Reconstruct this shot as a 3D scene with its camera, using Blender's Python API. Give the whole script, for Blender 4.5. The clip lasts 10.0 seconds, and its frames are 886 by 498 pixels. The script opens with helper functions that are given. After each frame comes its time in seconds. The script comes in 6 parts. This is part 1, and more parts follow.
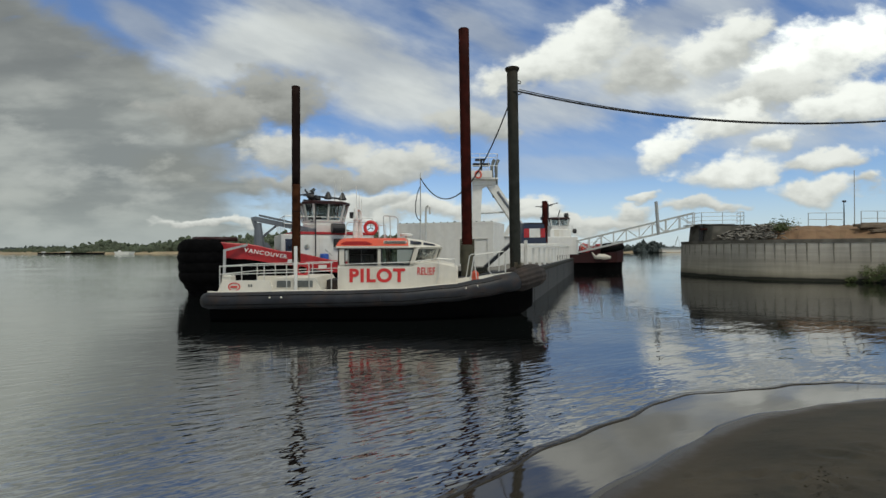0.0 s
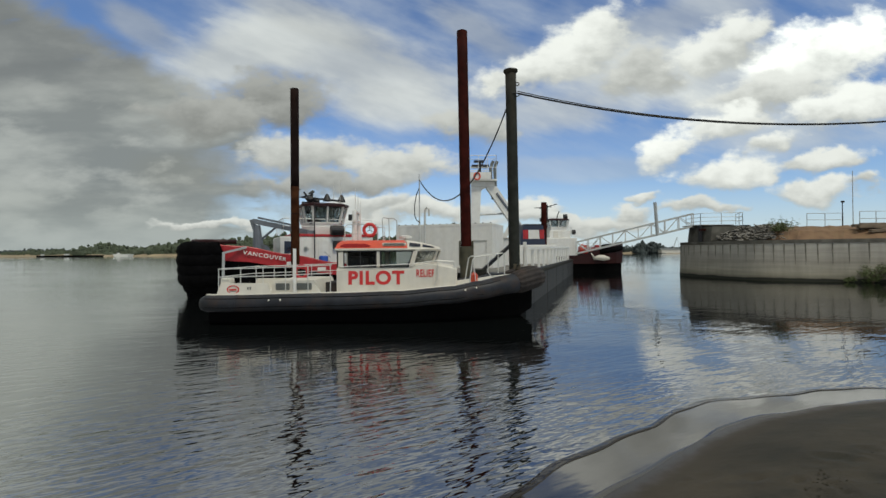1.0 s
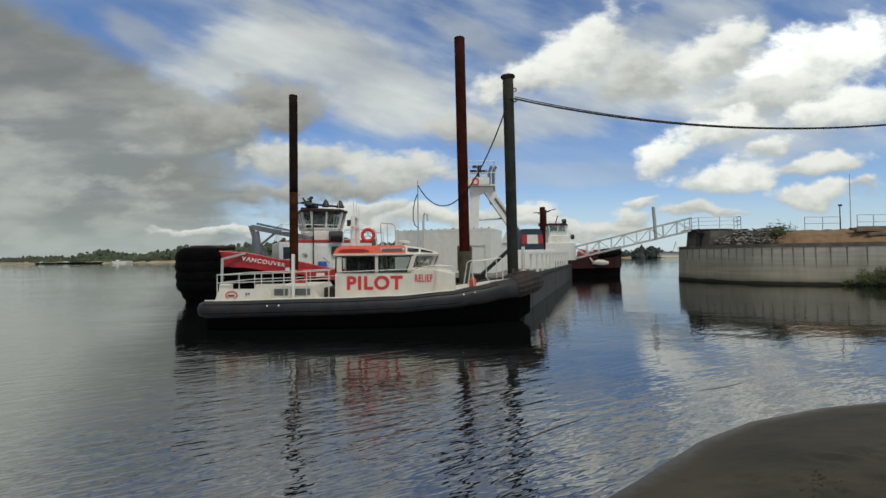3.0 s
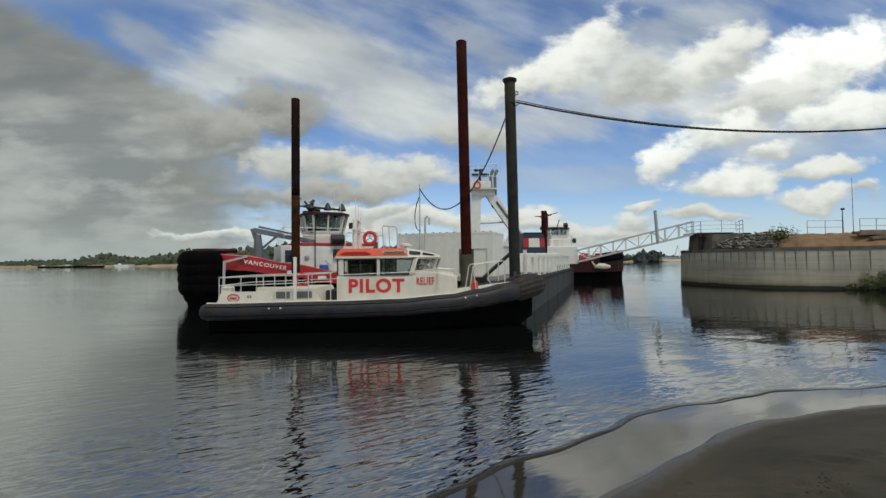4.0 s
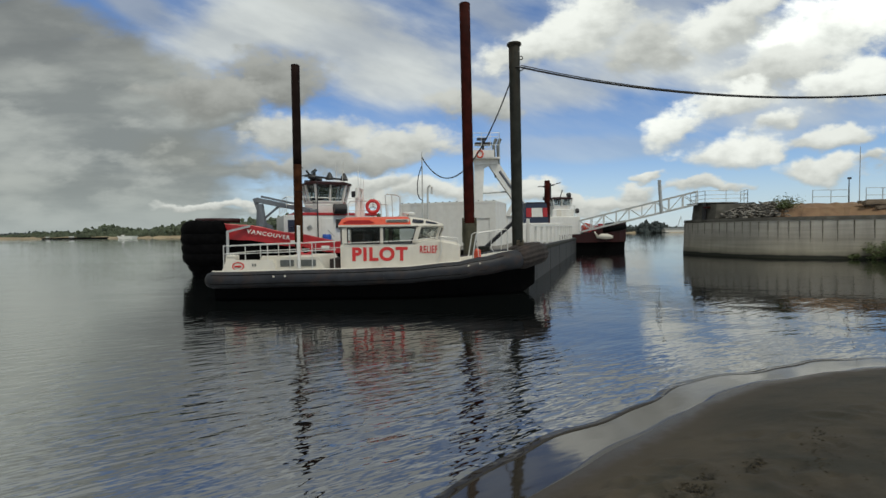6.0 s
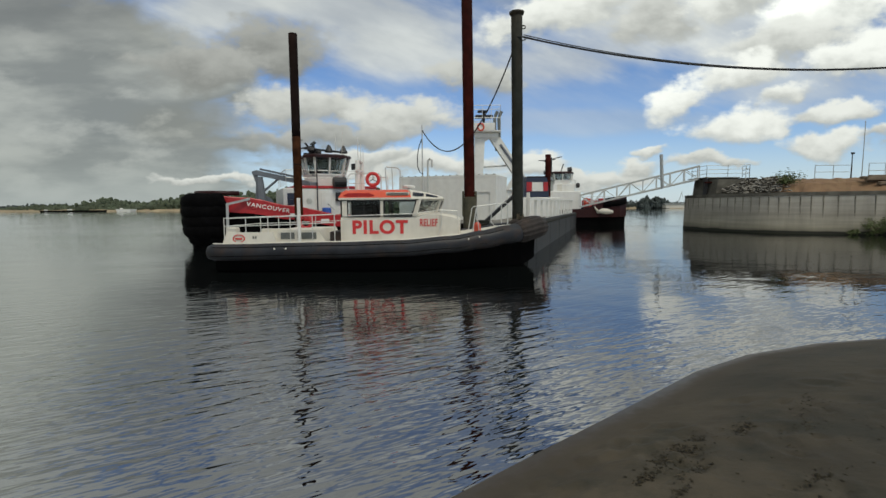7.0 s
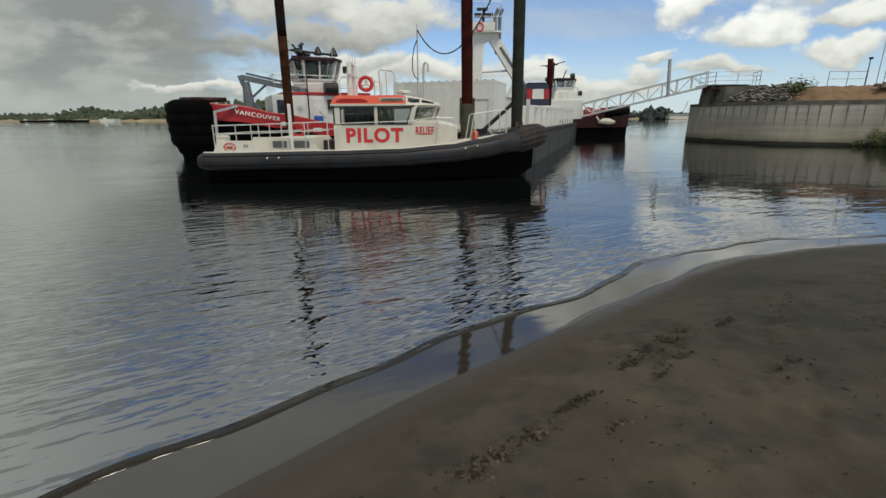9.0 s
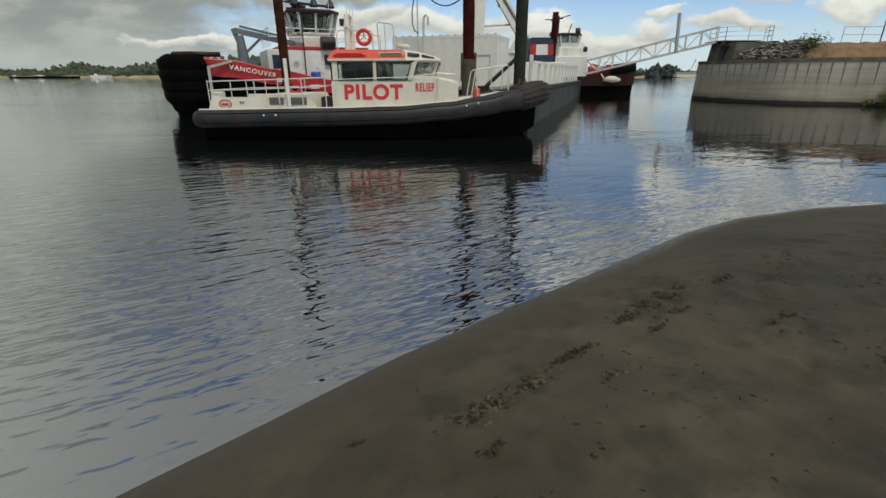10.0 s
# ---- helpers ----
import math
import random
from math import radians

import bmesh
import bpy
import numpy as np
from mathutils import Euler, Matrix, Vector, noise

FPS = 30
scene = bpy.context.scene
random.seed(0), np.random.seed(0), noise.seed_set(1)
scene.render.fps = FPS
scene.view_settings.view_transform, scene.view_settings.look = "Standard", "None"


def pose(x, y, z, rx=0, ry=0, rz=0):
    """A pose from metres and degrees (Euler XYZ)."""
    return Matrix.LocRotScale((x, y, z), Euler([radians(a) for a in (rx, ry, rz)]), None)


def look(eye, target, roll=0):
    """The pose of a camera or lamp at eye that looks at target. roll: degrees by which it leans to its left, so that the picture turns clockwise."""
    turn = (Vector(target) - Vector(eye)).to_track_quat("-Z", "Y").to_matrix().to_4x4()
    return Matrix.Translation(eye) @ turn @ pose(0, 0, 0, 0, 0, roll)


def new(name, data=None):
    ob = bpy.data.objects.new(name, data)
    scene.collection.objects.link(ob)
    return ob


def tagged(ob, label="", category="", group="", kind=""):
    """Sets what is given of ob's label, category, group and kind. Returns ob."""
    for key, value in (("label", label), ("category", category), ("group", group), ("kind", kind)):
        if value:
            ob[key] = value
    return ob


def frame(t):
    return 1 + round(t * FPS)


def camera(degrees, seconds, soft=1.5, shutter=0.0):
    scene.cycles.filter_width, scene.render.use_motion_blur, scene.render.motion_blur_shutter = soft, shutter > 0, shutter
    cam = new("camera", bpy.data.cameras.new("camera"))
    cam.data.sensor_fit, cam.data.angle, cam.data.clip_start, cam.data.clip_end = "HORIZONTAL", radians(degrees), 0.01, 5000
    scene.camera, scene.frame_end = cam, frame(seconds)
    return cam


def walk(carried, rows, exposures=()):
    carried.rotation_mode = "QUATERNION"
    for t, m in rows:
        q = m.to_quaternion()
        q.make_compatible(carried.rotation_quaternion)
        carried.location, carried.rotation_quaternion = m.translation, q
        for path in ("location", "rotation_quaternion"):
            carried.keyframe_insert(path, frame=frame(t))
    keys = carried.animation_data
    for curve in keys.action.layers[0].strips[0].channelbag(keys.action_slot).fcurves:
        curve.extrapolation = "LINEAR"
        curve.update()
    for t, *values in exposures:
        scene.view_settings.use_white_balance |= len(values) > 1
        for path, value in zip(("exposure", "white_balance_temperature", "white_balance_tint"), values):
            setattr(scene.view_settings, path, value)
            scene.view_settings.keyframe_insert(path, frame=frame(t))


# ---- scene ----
cam = camera(88.2, 10.0)
PATH = [
    (0, (-0.077, 0.797, 2.469), (-0.071, 2.797, 2.478), -0.2),
    (0.5, (-0.075, 0.805, 2.485), (-0.066, 2.805, 2.496), -0.2),
    (1, (-0.066, 0.803, 2.492), (-0.057, 2.803, 2.507), -0.4),
    (1.5, (-0.057, 0.79, 2.481), (-0.047, 2.79, 2.499), -0.7),
    (2, (-0.06, 0.804, 2.481), (-0.044, 2.804, 2.501), -0.7),
    (2.5, (-0.027, 0.772, 2.476), (-0.012, 2.772, 2.503), -0.7),
    (4, (-0.042, 0.78, 2.434), (-0.036, 2.779, 2.49), -0.6),
    (4.5, (-0.057, 0.801, 2.403), (-0.051, 2.8, 2.437), -0.7),
    (5, (-0.065, 0.794, 2.382), (-0.059, 2.794, 2.383), -0.8),
    (5.5, (-0.072, 0.78, 2.353), (-0.073, 2.78, 2.32), -0.8),
    (7, (-0.094, 0.702, 2.281), (-0.098, 2.694, 2.101), -0.4),
    (7.5, (-0.1, 0.686, 2.251), (-0.101, 2.668, 1.984), -0.4),
    (8, (-0.1, 0.679, 2.222), (-0.102, 2.646, 1.858), -0.4),
    (8.5, (-0.102, 0.68, 2.196), (-0.099, 2.625, 1.731), -0.4),
    (9, (-0.099, 0.69, 2.164), (-0.09, 2.612, 1.614), -0.3),
    (9.5, (-0.094, 0.686, 2.144), (-0.089, 2.588, 1.526), -0.3),
    (10, (-0.099, 0.674, 2.116), (-0.091, 2.544, 1.407), -0.1),
]
walk(cam, [(t, look(eye, target, roll)) for t, eye, target, roll in PATH], exposures=[(0, 0.0, 6350, 4), (5.5, 0.0, 6350, 4), (7.5, 0.03, 6400, 4), (10, 0.12, 6500, 4)])

# ---- world and light ----
SUN_AZ, SUN_EL = radians(152), radians(56)   # sun high behind the beach, to the right
world = bpy.data.worlds.new("sky")
scene.world = world
world.use_nodes = True
wn, wl = world.node_tree.nodes, world.node_tree.links
wn.clear()


def wmath(op, a, b=None, c=None, clamp=False):
    n = wn.new("ShaderNodeMath")
    n.operation, n.use_clamp = op, clamp
    for i, v in enumerate((a, b, c)):
        if v is None:
            continue
        if isinstance(v, (int, float)):
            n.inputs[i].default_value = v
        else:
            wl.new(v, n.inputs[i])
    return n.outputs[0]


def wmap(v, lo, hi, to0=0.0, to1=1.0):
    n = wn.new("ShaderNodeMapRange")
    n.interpolation_type = "SMOOTHSTEP"
    for i, val in ((1, lo), (2, hi), (3, to0), (4, to1)):
        n.inputs[i].default_value = val
    wl.new(v, n.inputs[0])
    return n.outputs[0]


def wmix(fac, a, b):
    n = wn.new("ShaderNodeMix")
    n.data_type = "RGBA"
    for i, v in ((0, fac), (6, a), (7, b)):
        if isinstance(v, (int, float)):
            n.inputs[i].default_value = v
        elif isinstance(v, tuple):
            n.inputs[i].default_value = (*v, 1)
        else:
            wl.new(v, n.inputs[i])
    return n.outputs[2]


def wnoise(vec, scale, detail, rough=0.55, lac=2.0):
    n = wn.new("ShaderNodeTexNoise")
    n.inputs["Scale"].default_value, n.inputs["Detail"].default_value = scale, detail
    n.inputs["Roughness"].default_value = rough
    n.inputs["Lacunarity"].default_value = lac
    wl.new(vec, n.inputs["Vector"])
    return n.outputs["Fac"]


def wvec(x, y, z):
    n = wn.new("ShaderNodeCombineXYZ")
    for i, v in enumerate((x, y, z)):
        if isinstance(v, (int, float)):
            n.inputs[i].default_value = v
        else:
            wl.new(v, n.inputs[i])
    return n.outputs[0]


coord = wn.new("ShaderNodeTexCoord")
sep = wn.new("ShaderNodeSeparateXYZ")
wl.new(coord.outputs["Generated"], sep.inputs[0])
ahead = wmath("MAXIMUM", wmath("ABSOLUTE", sep.outputs[1]), 0.12)
su = wmath("DIVIDE", sep.outputs[0], ahead)
sv = wmath("DIVIDE", wmath("MAXIMUM", sep.outputs[2], 0.0), ahead)
flat = wvec(su, wmath("MULTIPLY", sv, 1.6), 0.0)
n_big = wnoise(flat, 3.2, 6, 0.5)
n_mid = wnoise(flat, 10.0, 6, 0.52)
n_small = wnoise(flat, 30.0, 5, 0.55)
# long soft fibres of high cloud running down to the right
fibre = wvec(wmath("SUBTRACT", su, wmath("MULTIPLY", sv, 0.5)), wmath("MULTIPLY", wmath("ADD", sv, wmath("MULTIPLY", su, 0.36)), 3.2), 3.0)
n_fibre = wnoise(fibre, 3.0, 5, 0.5)
n_fibre_fine = wnoise(fibre, 9.0, 6, 0.55)
edge = wmath("ADD", wmath("MULTIPLY", wmath("SUBTRACT", n_big, 0.5), 1.4), wmath("MULTIPLY", wmath("SUBTRACT", n_mid, 0.5), 1.3))
edge = wmath("ADD", edge, wmath("MULTIPLY", wmath("SUBTRACT", n_small, 0.5), 0.4))

sky = wn.new("ShaderNodeTexSky")
sky.sky_type, sky.sun_disc = "NISHITA", False
sky.sun_elevation, sky.sun_rotation = SUN_EL, SUN_AZ
sky.air_density, sky.dust_density, sky.ozone_density = 1.0, 0.3, 3.0
gain = wn.new("ShaderNodeVectorMath")
gain.operation = "MULTIPLY"
gain.inputs[1].default_value = (0.094, 0.101, 0.121)
wl.new(sky.outputs[0], gain.inputs[0])
col = gain.outputs[0]
# pale haze low over the horizon
col = wmix(wmap(sv, 0.20, 0.0, 0.0, 0.72), col, (0.58, 0.66, 0.72))


def cloud_space(u, v, cx, cy, rx, ry, tilt):
    """Place within a tilted oval: across, up, and how far from its centre."""
    ax, ay = wmath("SUBTRACT", u, cx), wmath("SUBTRACT", v, cy)
    ca, sa = math.cos(radians(tilt)), math.sin(radians(tilt))
    dx = wmath("DIVIDE", wmath("ADD", wmath("MULTIPLY", ax, ca), wmath("MULTIPLY", ay, sa)), rx)
    dy = wmath("DIVIDE", wmath("SUBTRACT", wmath("MULTIPLY", ay, ca), wmath("MULTIPLY", ax, sa)), ry)
    return dx, dy, wmath("SQRT", wmath("ADD", wmath("MULTIPLY", dx, dx), wmath("MULTIPLY", dy, dy)))


# thin high cloud
thin = wmath("ADD", wmath("MULTIPLY", wmath("SUBTRACT", n_fibre, 0.5), 1.6), wmath("ADD", wmath("MULTIPLY", wmath("SUBTRACT", n_fibre_fine, 0.5), 0.7), wmath("MULTIPLY", wmath("SUBTRACT", n_big, 0.5), 1.5)))
haze = wmath("MULTIPLY", wmap(thin, -0.5, 0.7, 0.0, 0.6), wmap(sv, 0.10, 0.34))
col = wmix(wmath("MULTIPLY", haze, wmap(su, -0.75, -0.4, 0.2, 1.0)), col, (0.56, 0.59, 0.63))
THIN = [  # centre across, centre up, half width, half height, brightness, tilt, cover
    (-0.444, 0.434, 0.21, 0.087, 0.62, 12, 0.95), (-0.178, 0.409, 0.309, 0.089, 0.6, -14, 0.9), (-0.104, 0.323, 0.235, 0.057, 0.64, -8, 0.9),
    (-0.265, 0.508, 0.247, 0.044, 0.48, -24, 0.65), (-0.654, 0.496, 0.117, 0.042, 0.42, -32, 0.55), (0.428, 0.378, 0.284, 0.099, 0.72, 6, 0.85),
    (0.248, 0.304, 0.21, 0.052, 0.6, 4, 0.65), (0.094, 0.477, 0.161, 0.044, 0.5, -30, 0.5), (0.514, 0.508, 0.247, 0.049, 0.56, 12, 0.5),
    (-0.561, 0.18, 0.148, 0.049, 0.42, 2, 0.75), (0.341, 0.18, 0.346, 0.03, 0.52, 0, 0.35), (0.761, 0.273, 0.297, 0.087, 0.62, 0, 0.6),
    (0.638, 0.391, 0.21, 0.074, 0.68, 14, 0.7),
]
for cx, cy, rx, ry, bright, tilt, cover in THIN:
    dx, dy, far = cloud_space(su, sv, cx, cy, rx, ry, tilt)
    body = wmath("ADD", wmath("SUBTRACT", 1.0, far), wmath("MULTIPLY", thin, 0.55))
    col = wmix(wmap(body, -0.2, 0.6, 0.0, cover), col, wmix(wmap(thin, -0.5, 0.6), (0.80 * bright, 0.82 * bright, 0.84 * bright), (1.12 * bright, 1.13 * bright, 1.12 * bright)))
# the grey deck on the left, torn along its upper edge
deck = wmath("ADD", wmath("MULTIPLY", su, -1.0), wmath("MULTIPLY", wmath("MAXIMUM", wmath("SUBTRACT", sv, 0.27), 0.0), -1.85))
deck = wmath("ADD", deck, wmath("MULTIPLY", edge, 0.12))
n_deck = wnoise(wvec(su, wmath("MULTIPLY", sv, 3.4), 7.0), 3.4, 7, 0.52)
gaps = wmath("MULTIPLY", wmap(n_deck, 0.53, 0.62), wmap(deck, 0.56, 0.38))
deck_m = wmath("MULTIPLY", wmap(deck, 0.30, 0.43), wmath("SUBTRACT", 1.0, wmath("MULTIPLY", gaps, 0.75)))
deck_c = wmix(wmap(n_deck, 0.32, 0.60), (0.43, 0.43, 0.395), (0.245, 0.25, 0.235))
n_patch = wnoise(wvec(su, wmath("MULTIPLY", sv, 2.2), 17.0), 7.0, 6, 0.55)
deck_c = wmix(wmap(n_patch, 0.5, 0.68, 0.0, 0.55), deck_c, (0.50, 0.495, 0.455))
deck_c = wmix(wmap(sv, 0.30, 0.44, 0.0, 0.75), deck_c, wmix(n_patch, (0.14, 0.142, 0.135), (0.26, 0.26, 0.245)))
deck_c = wmix(wmap(sv, 0.14, 0.0, 0.0, 0.6), deck_c, (0.36, 0.39, 0.39))
col = wmix(wmath("MULTIPLY", deck_m, 0.95), col, deck_c)
# unseen thin bright cloud added above the view to lighten the water's reflections
col = wmix(wmap(sv, 0.55, 0.70, 0.0, 0.85), col, wmix(n_big, (0.40, 0.405, 0.39), (0.64, 0.635, 0.60)))
n_wu = wnoise(wvec(su, wmath("MULTIPLY", sv, 1.5), 11.0), 7.5, 5, 0.5)
n_wv = wnoise(wvec(su, wmath("MULTIPLY", sv, 1.5), 23.0), 7.5, 5, 0.5)
cu = wmath("ADD", su, wmath("MULTIPLY", wmath("SUBTRACT", n_wu, 0.5), 0.20))
cv = wmath("ADD", sv, wmath("MULTIPLY", wmath("SUBTRACT", n_wv, 0.5), 0.115))
fray = wmath("ADD", wmath("MULTIPLY", wmath("SUBTRACT", n_mid, 0.5), 1.35), wmath("MULTIPLY", wmath("SUBTRACT", n_small, 0.5), 0.55))
HORIZON_BANK = [  # centre across, centre up, half width, half height, brightness, tilt
    (-0.03, 0.091, 0.272, 0.027, 0.78, 0), (-0.153, 0.116, 0.093, 0.022, 0.74, 0), (0.211, 0.094, 0.093, 0.025, 0.8, 0),
    (0.279, 0.069, 0.222, 0.021, 0.74, 0), (0.434, 0.087, 0.074, 0.019, 0.76, 0), (0.588, 0.089, 0.099, 0.016, 0.72, 0),
    (-0.506, 0.061, 0.111, 0.012, 0.76, 0),
]
HIGH_HEAPS = [  # the same
    (-0.37, 0.331, 0.142, 0.069, 0.4, -8), (-0.506, 0.298, 0.148, 0.057, 0.43, -4), (0.341, 0.459, 0.142, 0.072, 0.95, 30), (0.211, 0.4, 0.124, 0.052, 0.92, 20),
    (0.452, 0.397, 0.117, 0.056, 0.7, 10), (0.632, 0.455, 0.114, 0.057, 0.9, 32), (0.86, 0.425, 0.216, 0.094, 1.22, 16),
    (0.731, 0.344, 0.161, 0.052, 0.84, 8), (0.904, 0.316, 0.173, 0.047, 0.98, 12), (0.082, 0.269, 0.093, 0.04, 0.62, 0),
]
LOW_HEAPS = [  # the same
    (-0.302, 0.22, 0.148, 0.054, 0.68, -4), (-0.104, 0.193, 0.136, 0.044, 0.72, 0), (-0.252, 0.156, 0.185, 0.027, 0.48, 0),
    (0.504, 0.232, 0.087, 0.042, 1.02, 18), (0.625, 0.282, 0.096, 0.037, 0.96, 12), (0.65, 0.178, 0.138, 0.042, 0.93, 4),
    (0.718, 0.236, 0.074, 0.026, 0.9, 12), (0.854, 0.195, 0.105, 0.027, 0.84, 6), (0.836, 0.131, 0.114, 0.033, 0.84, 0),
    (0.472, 0.12, 0.044, 0.015, 0.84, 0), (0.954, 0.148, 0.049, 0.023, 0.82, 0),
]
for cx, cy, rx, ry, bright, tilt in HORIZON_BANK + HIGH_HEAPS + LOW_HEAPS:
    dx, dy, far = cloud_space(cu, cv, cx, cy, rx, ry, tilt)
    body = wmath("ADD", wmath("SUBTRACT", 1.08, far), fray)
    m = wmath("MULTIPLY", wmap(body, -0.05, 0.50), wmap(dy, -1.4, -0.3, 0.5, 1.0))
    tone = wmath("ADD", wmath("MULTIPLY", dy, 0.6), wmath("MULTIPLY", fray, 0.9))
    shade = wmap(tone, -0.75, 0.45)
    col = wmix(m, col, wmix(shade, (0.50 * bright, 0.50 * bright, 0.475 * bright), (bright, 0.985 * bright, 0.93 * bright)))
back = wn.new("ShaderNodeBackground")
wl.new(col, back.inputs[0])
back.inputs[1].default_value = 1.0
wout = wn.new("ShaderNodeOutputWorld")
wl.new(back.outputs[0], wout.inputs[0])

sun = new("sun", bpy.data.lights.new("sun", "SUN"))
sun.data.energy, sun.data.angle, sun.data.color = 1.7, radians(12), (1.0, 0.90, 0.77)
sun.matrix_world = look((0, 0, 0), (-math.sin(SUN_AZ) * math.cos(SUN_EL), -math.cos(SUN_AZ) * math.cos(SUN_EL), -math.sin(SUN_EL)))


# ---- materials ----
def material(name, color, rough=0.6, metal=0.0, vary=0.25, scale=3.0, bump=0.1, fine=40.0, stain=None, stain_amount=0.4, stain_scale=1.2, streak=False, coat=0.0, spec=0.5):
    """Paint, metal, rubber: two scales of colour change, a stain with its own shape, fine relief."""
    m = bpy.data.materials.new(name)
    m.use_nodes = True
    n, l = m.node_tree.nodes, m.node_tree.links
    b = n["Principled BSDF"]
    b.inputs["Metallic"].default_value = metal
    b.inputs["Specular IOR Level"].default_value = spec
    if coat:
        b.inputs["Coat Weight"].default_value = coat
    tc = n.new("ShaderNodeTexCoord")
    mp = n.new("ShaderNodeMapping")
    l.new(tc.outputs["Object"], mp.inputs[0])
    big = n.new("ShaderNodeTexNoise")
    big.inputs["Scale"].default_value, big.inputs["Detail"].default_value = scale, 6
    l.new(mp.outputs[0], big.inputs["Vector"])
    ramp = n.new("ShaderNodeMapRange")
    ramp.inputs[1].default_value, ramp.inputs[2].default_value = 0.3, 0.7
    ramp.inputs[3].default_value, ramp.inputs[4].default_value = 1 - vary, 1 + vary
    l.new(big.outputs["Fac"], ramp.inputs[0])
    mul = n.new("ShaderNodeVectorMath")
    mul.operation = "SCALE"
    mul.inputs[0].default_value = color
    l.new(ramp.outputs[0], mul.inputs["Scale"])
    out = mul.outputs[0]
    if stain:
        st = n.new("ShaderNodeTexNoise")
        st.inputs["Scale"].default_value, st.inputs["Detail"].default_value, st.inputs["Roughness"].default_value = stain_scale, 8, 0.65
        mp2 = n.new("ShaderNodeMapping")
        mp2.inputs["Scale"].default_value = (1, 1, 0.12) if streak else (1, 1, 1)
        l.new(tc.outputs["Object"], mp2.inputs[0])
        l.new(mp2.outputs[0], st.inputs["Vector"])
        sr = n.new("ShaderNodeMapRange")
        sr.inputs[1].default_value, sr.inputs[2].default_value = 0.5, 0.72
        sr.inputs[3].default_value, sr.inputs[4].default_value = 0, stain_amount
        l.new(st.outputs["Fac"], sr.inputs[0])
        mx = n.new("ShaderNodeMix")
        mx.data_type = "RGBA"
        l.new(sr.outputs[0], mx.inputs[0])
        l.new(out, mx.inputs[6])
        mx.inputs[7].default_value = (*stain, 1)
        out = mx.outputs[2]
    l.new(out, b.inputs["Base Color"])
    fn = n.new("ShaderNodeTexNoise")
    fn.inputs["Scale"].default_value, fn.inputs["Detail"].default_value = fine, 5
    l.new(tc.outputs["Object"], fn.inputs["Vector"])
    rr = n.new("ShaderNodeMapRange")
    rr.inputs[3].default_value, rr.inputs[4].default_value = max(0.03, rough - 0.12), min(1.0, rough + 0.12)
    l.new(fn.outputs["Fac"], rr.inputs[0])
    l.new(rr.outputs[0], b.inputs["Roughness"])
    if bump:
        bp = n.new("ShaderNodeBump")
        bp.inputs["Strength"].default_value, bp.inputs["Distance"].default_value = bump, 0.02
        l.new(fn.outputs["Fac"], bp.inputs["Height"])
        l.new(bp.outputs[0], b.inputs["Normal"])
    return m


WHITE = material("white_paint", (0.72, 0.715, 0.675), 0.45, vary=0.05, stain=(0.45, 0.38, 0.28), stain_amount=0.22, streak=True, bump=0.03)
CREAM = material("aged_white_paint", (0.64, 0.61, 0.53), 0.5, vary=0.06, stain=(0.36, 0.28, 0.18), stain_amount=0.3, streak=True, bump=0.03)
ORANGE = material("orange_red_paint", (0.60, 0.085, 0.040), 0.5, vary=0.1, bump=0.03)
RED = material("red_paint", (0.40, 0.02, 0.025), 0.42, vary=0.15, stain=(0.15, 0.02, 0.02), bump=0.03)
LETTER = material("red_lettering", (0.55, 0.03, 0.03), 0.5, vary=0.08, bump=0)
LETTER_WHITE = material("white_lettering", (0.75, 0.74, 0.70), 0.5, vary=0.05, bump=0)
RUBBER = material("black_rubber", (0.003, 0.003, 0.0033), 0.9, vary=0.4, bump=0.5, fine=14, spec=0.04)
COLLAR = material("grey_black_collar", (0.016, 0.018, 0.023), 0.5, vary=0.4, stain=(0.060, 0.032, 0.018), stain_amount=0.6, stain_scale=1.7, scale=2.2, bump=0.12, spec=0.35)
NOSE = material("scuffed_rubber_nose", (0.020, 0.015, 0.013), 0.8, vary=0.5, stain=(0.075, 0.036, 0.018), stain_amount=0.6, scale=5, bump=0.5, fine=18)
HULL = material("black_hull_paint", (0.0028, 0.0028, 0.003), 0.8, vary=0.2, bump=0.05, spec=0.03)
BARGE = material("dark_grey_barge_steel", (0.020, 0.024, 0.026), 0.65, vary=0.25, stain=(0.09, 0.05, 0.03), stain_amount=0.5, streak=True, bump=0.1, fine=12)
DECK = material("worn_deck", (0.16, 0.15, 0.13), 0.8, vary=0.2, bump=0.2)
STEEL = material("galvanised_steel", (0.42, 0.43, 0.42), 0.45, metal=0.4, vary=0.12, bump=0.05)
ALU = material("weathered_aluminium", (0.60, 0.60, 0.57), 0.45, metal=0.3, vary=0.1, bump=0.04)
RUST_PILE = material("rusted_red_pile", (0.036, 0.006, 0.004), 0.8, vary=0.45, stain=(0.02, 0.010, 0.008), stain_amount=0.8, streak=True, bump=0.3, fine=30, spec=0.08)
DARK_PILE = material("dark_brown_pile", (0.012, 0.007, 0.006), 0.8, vary=0.35, stain=(0.03, 0.012, 0.008), stain_amount=0.7, streak=True, bump=0.3, fine=30, spec=0.08)
BROWN_PILE = material("rust_brown_pile", (0.040, 0.015, 0.006), 0.85, vary=0.45, stain=(0.02, 0.010, 0.007), stain_amount=0.7, streak=True, bump=0.35, fine=30, spec=0.08)
JOINT = material("dark_joint_stain", (0.19, 0.178, 0.145), 0.95, vary=0.4, bump=0.1, spec=0.1)
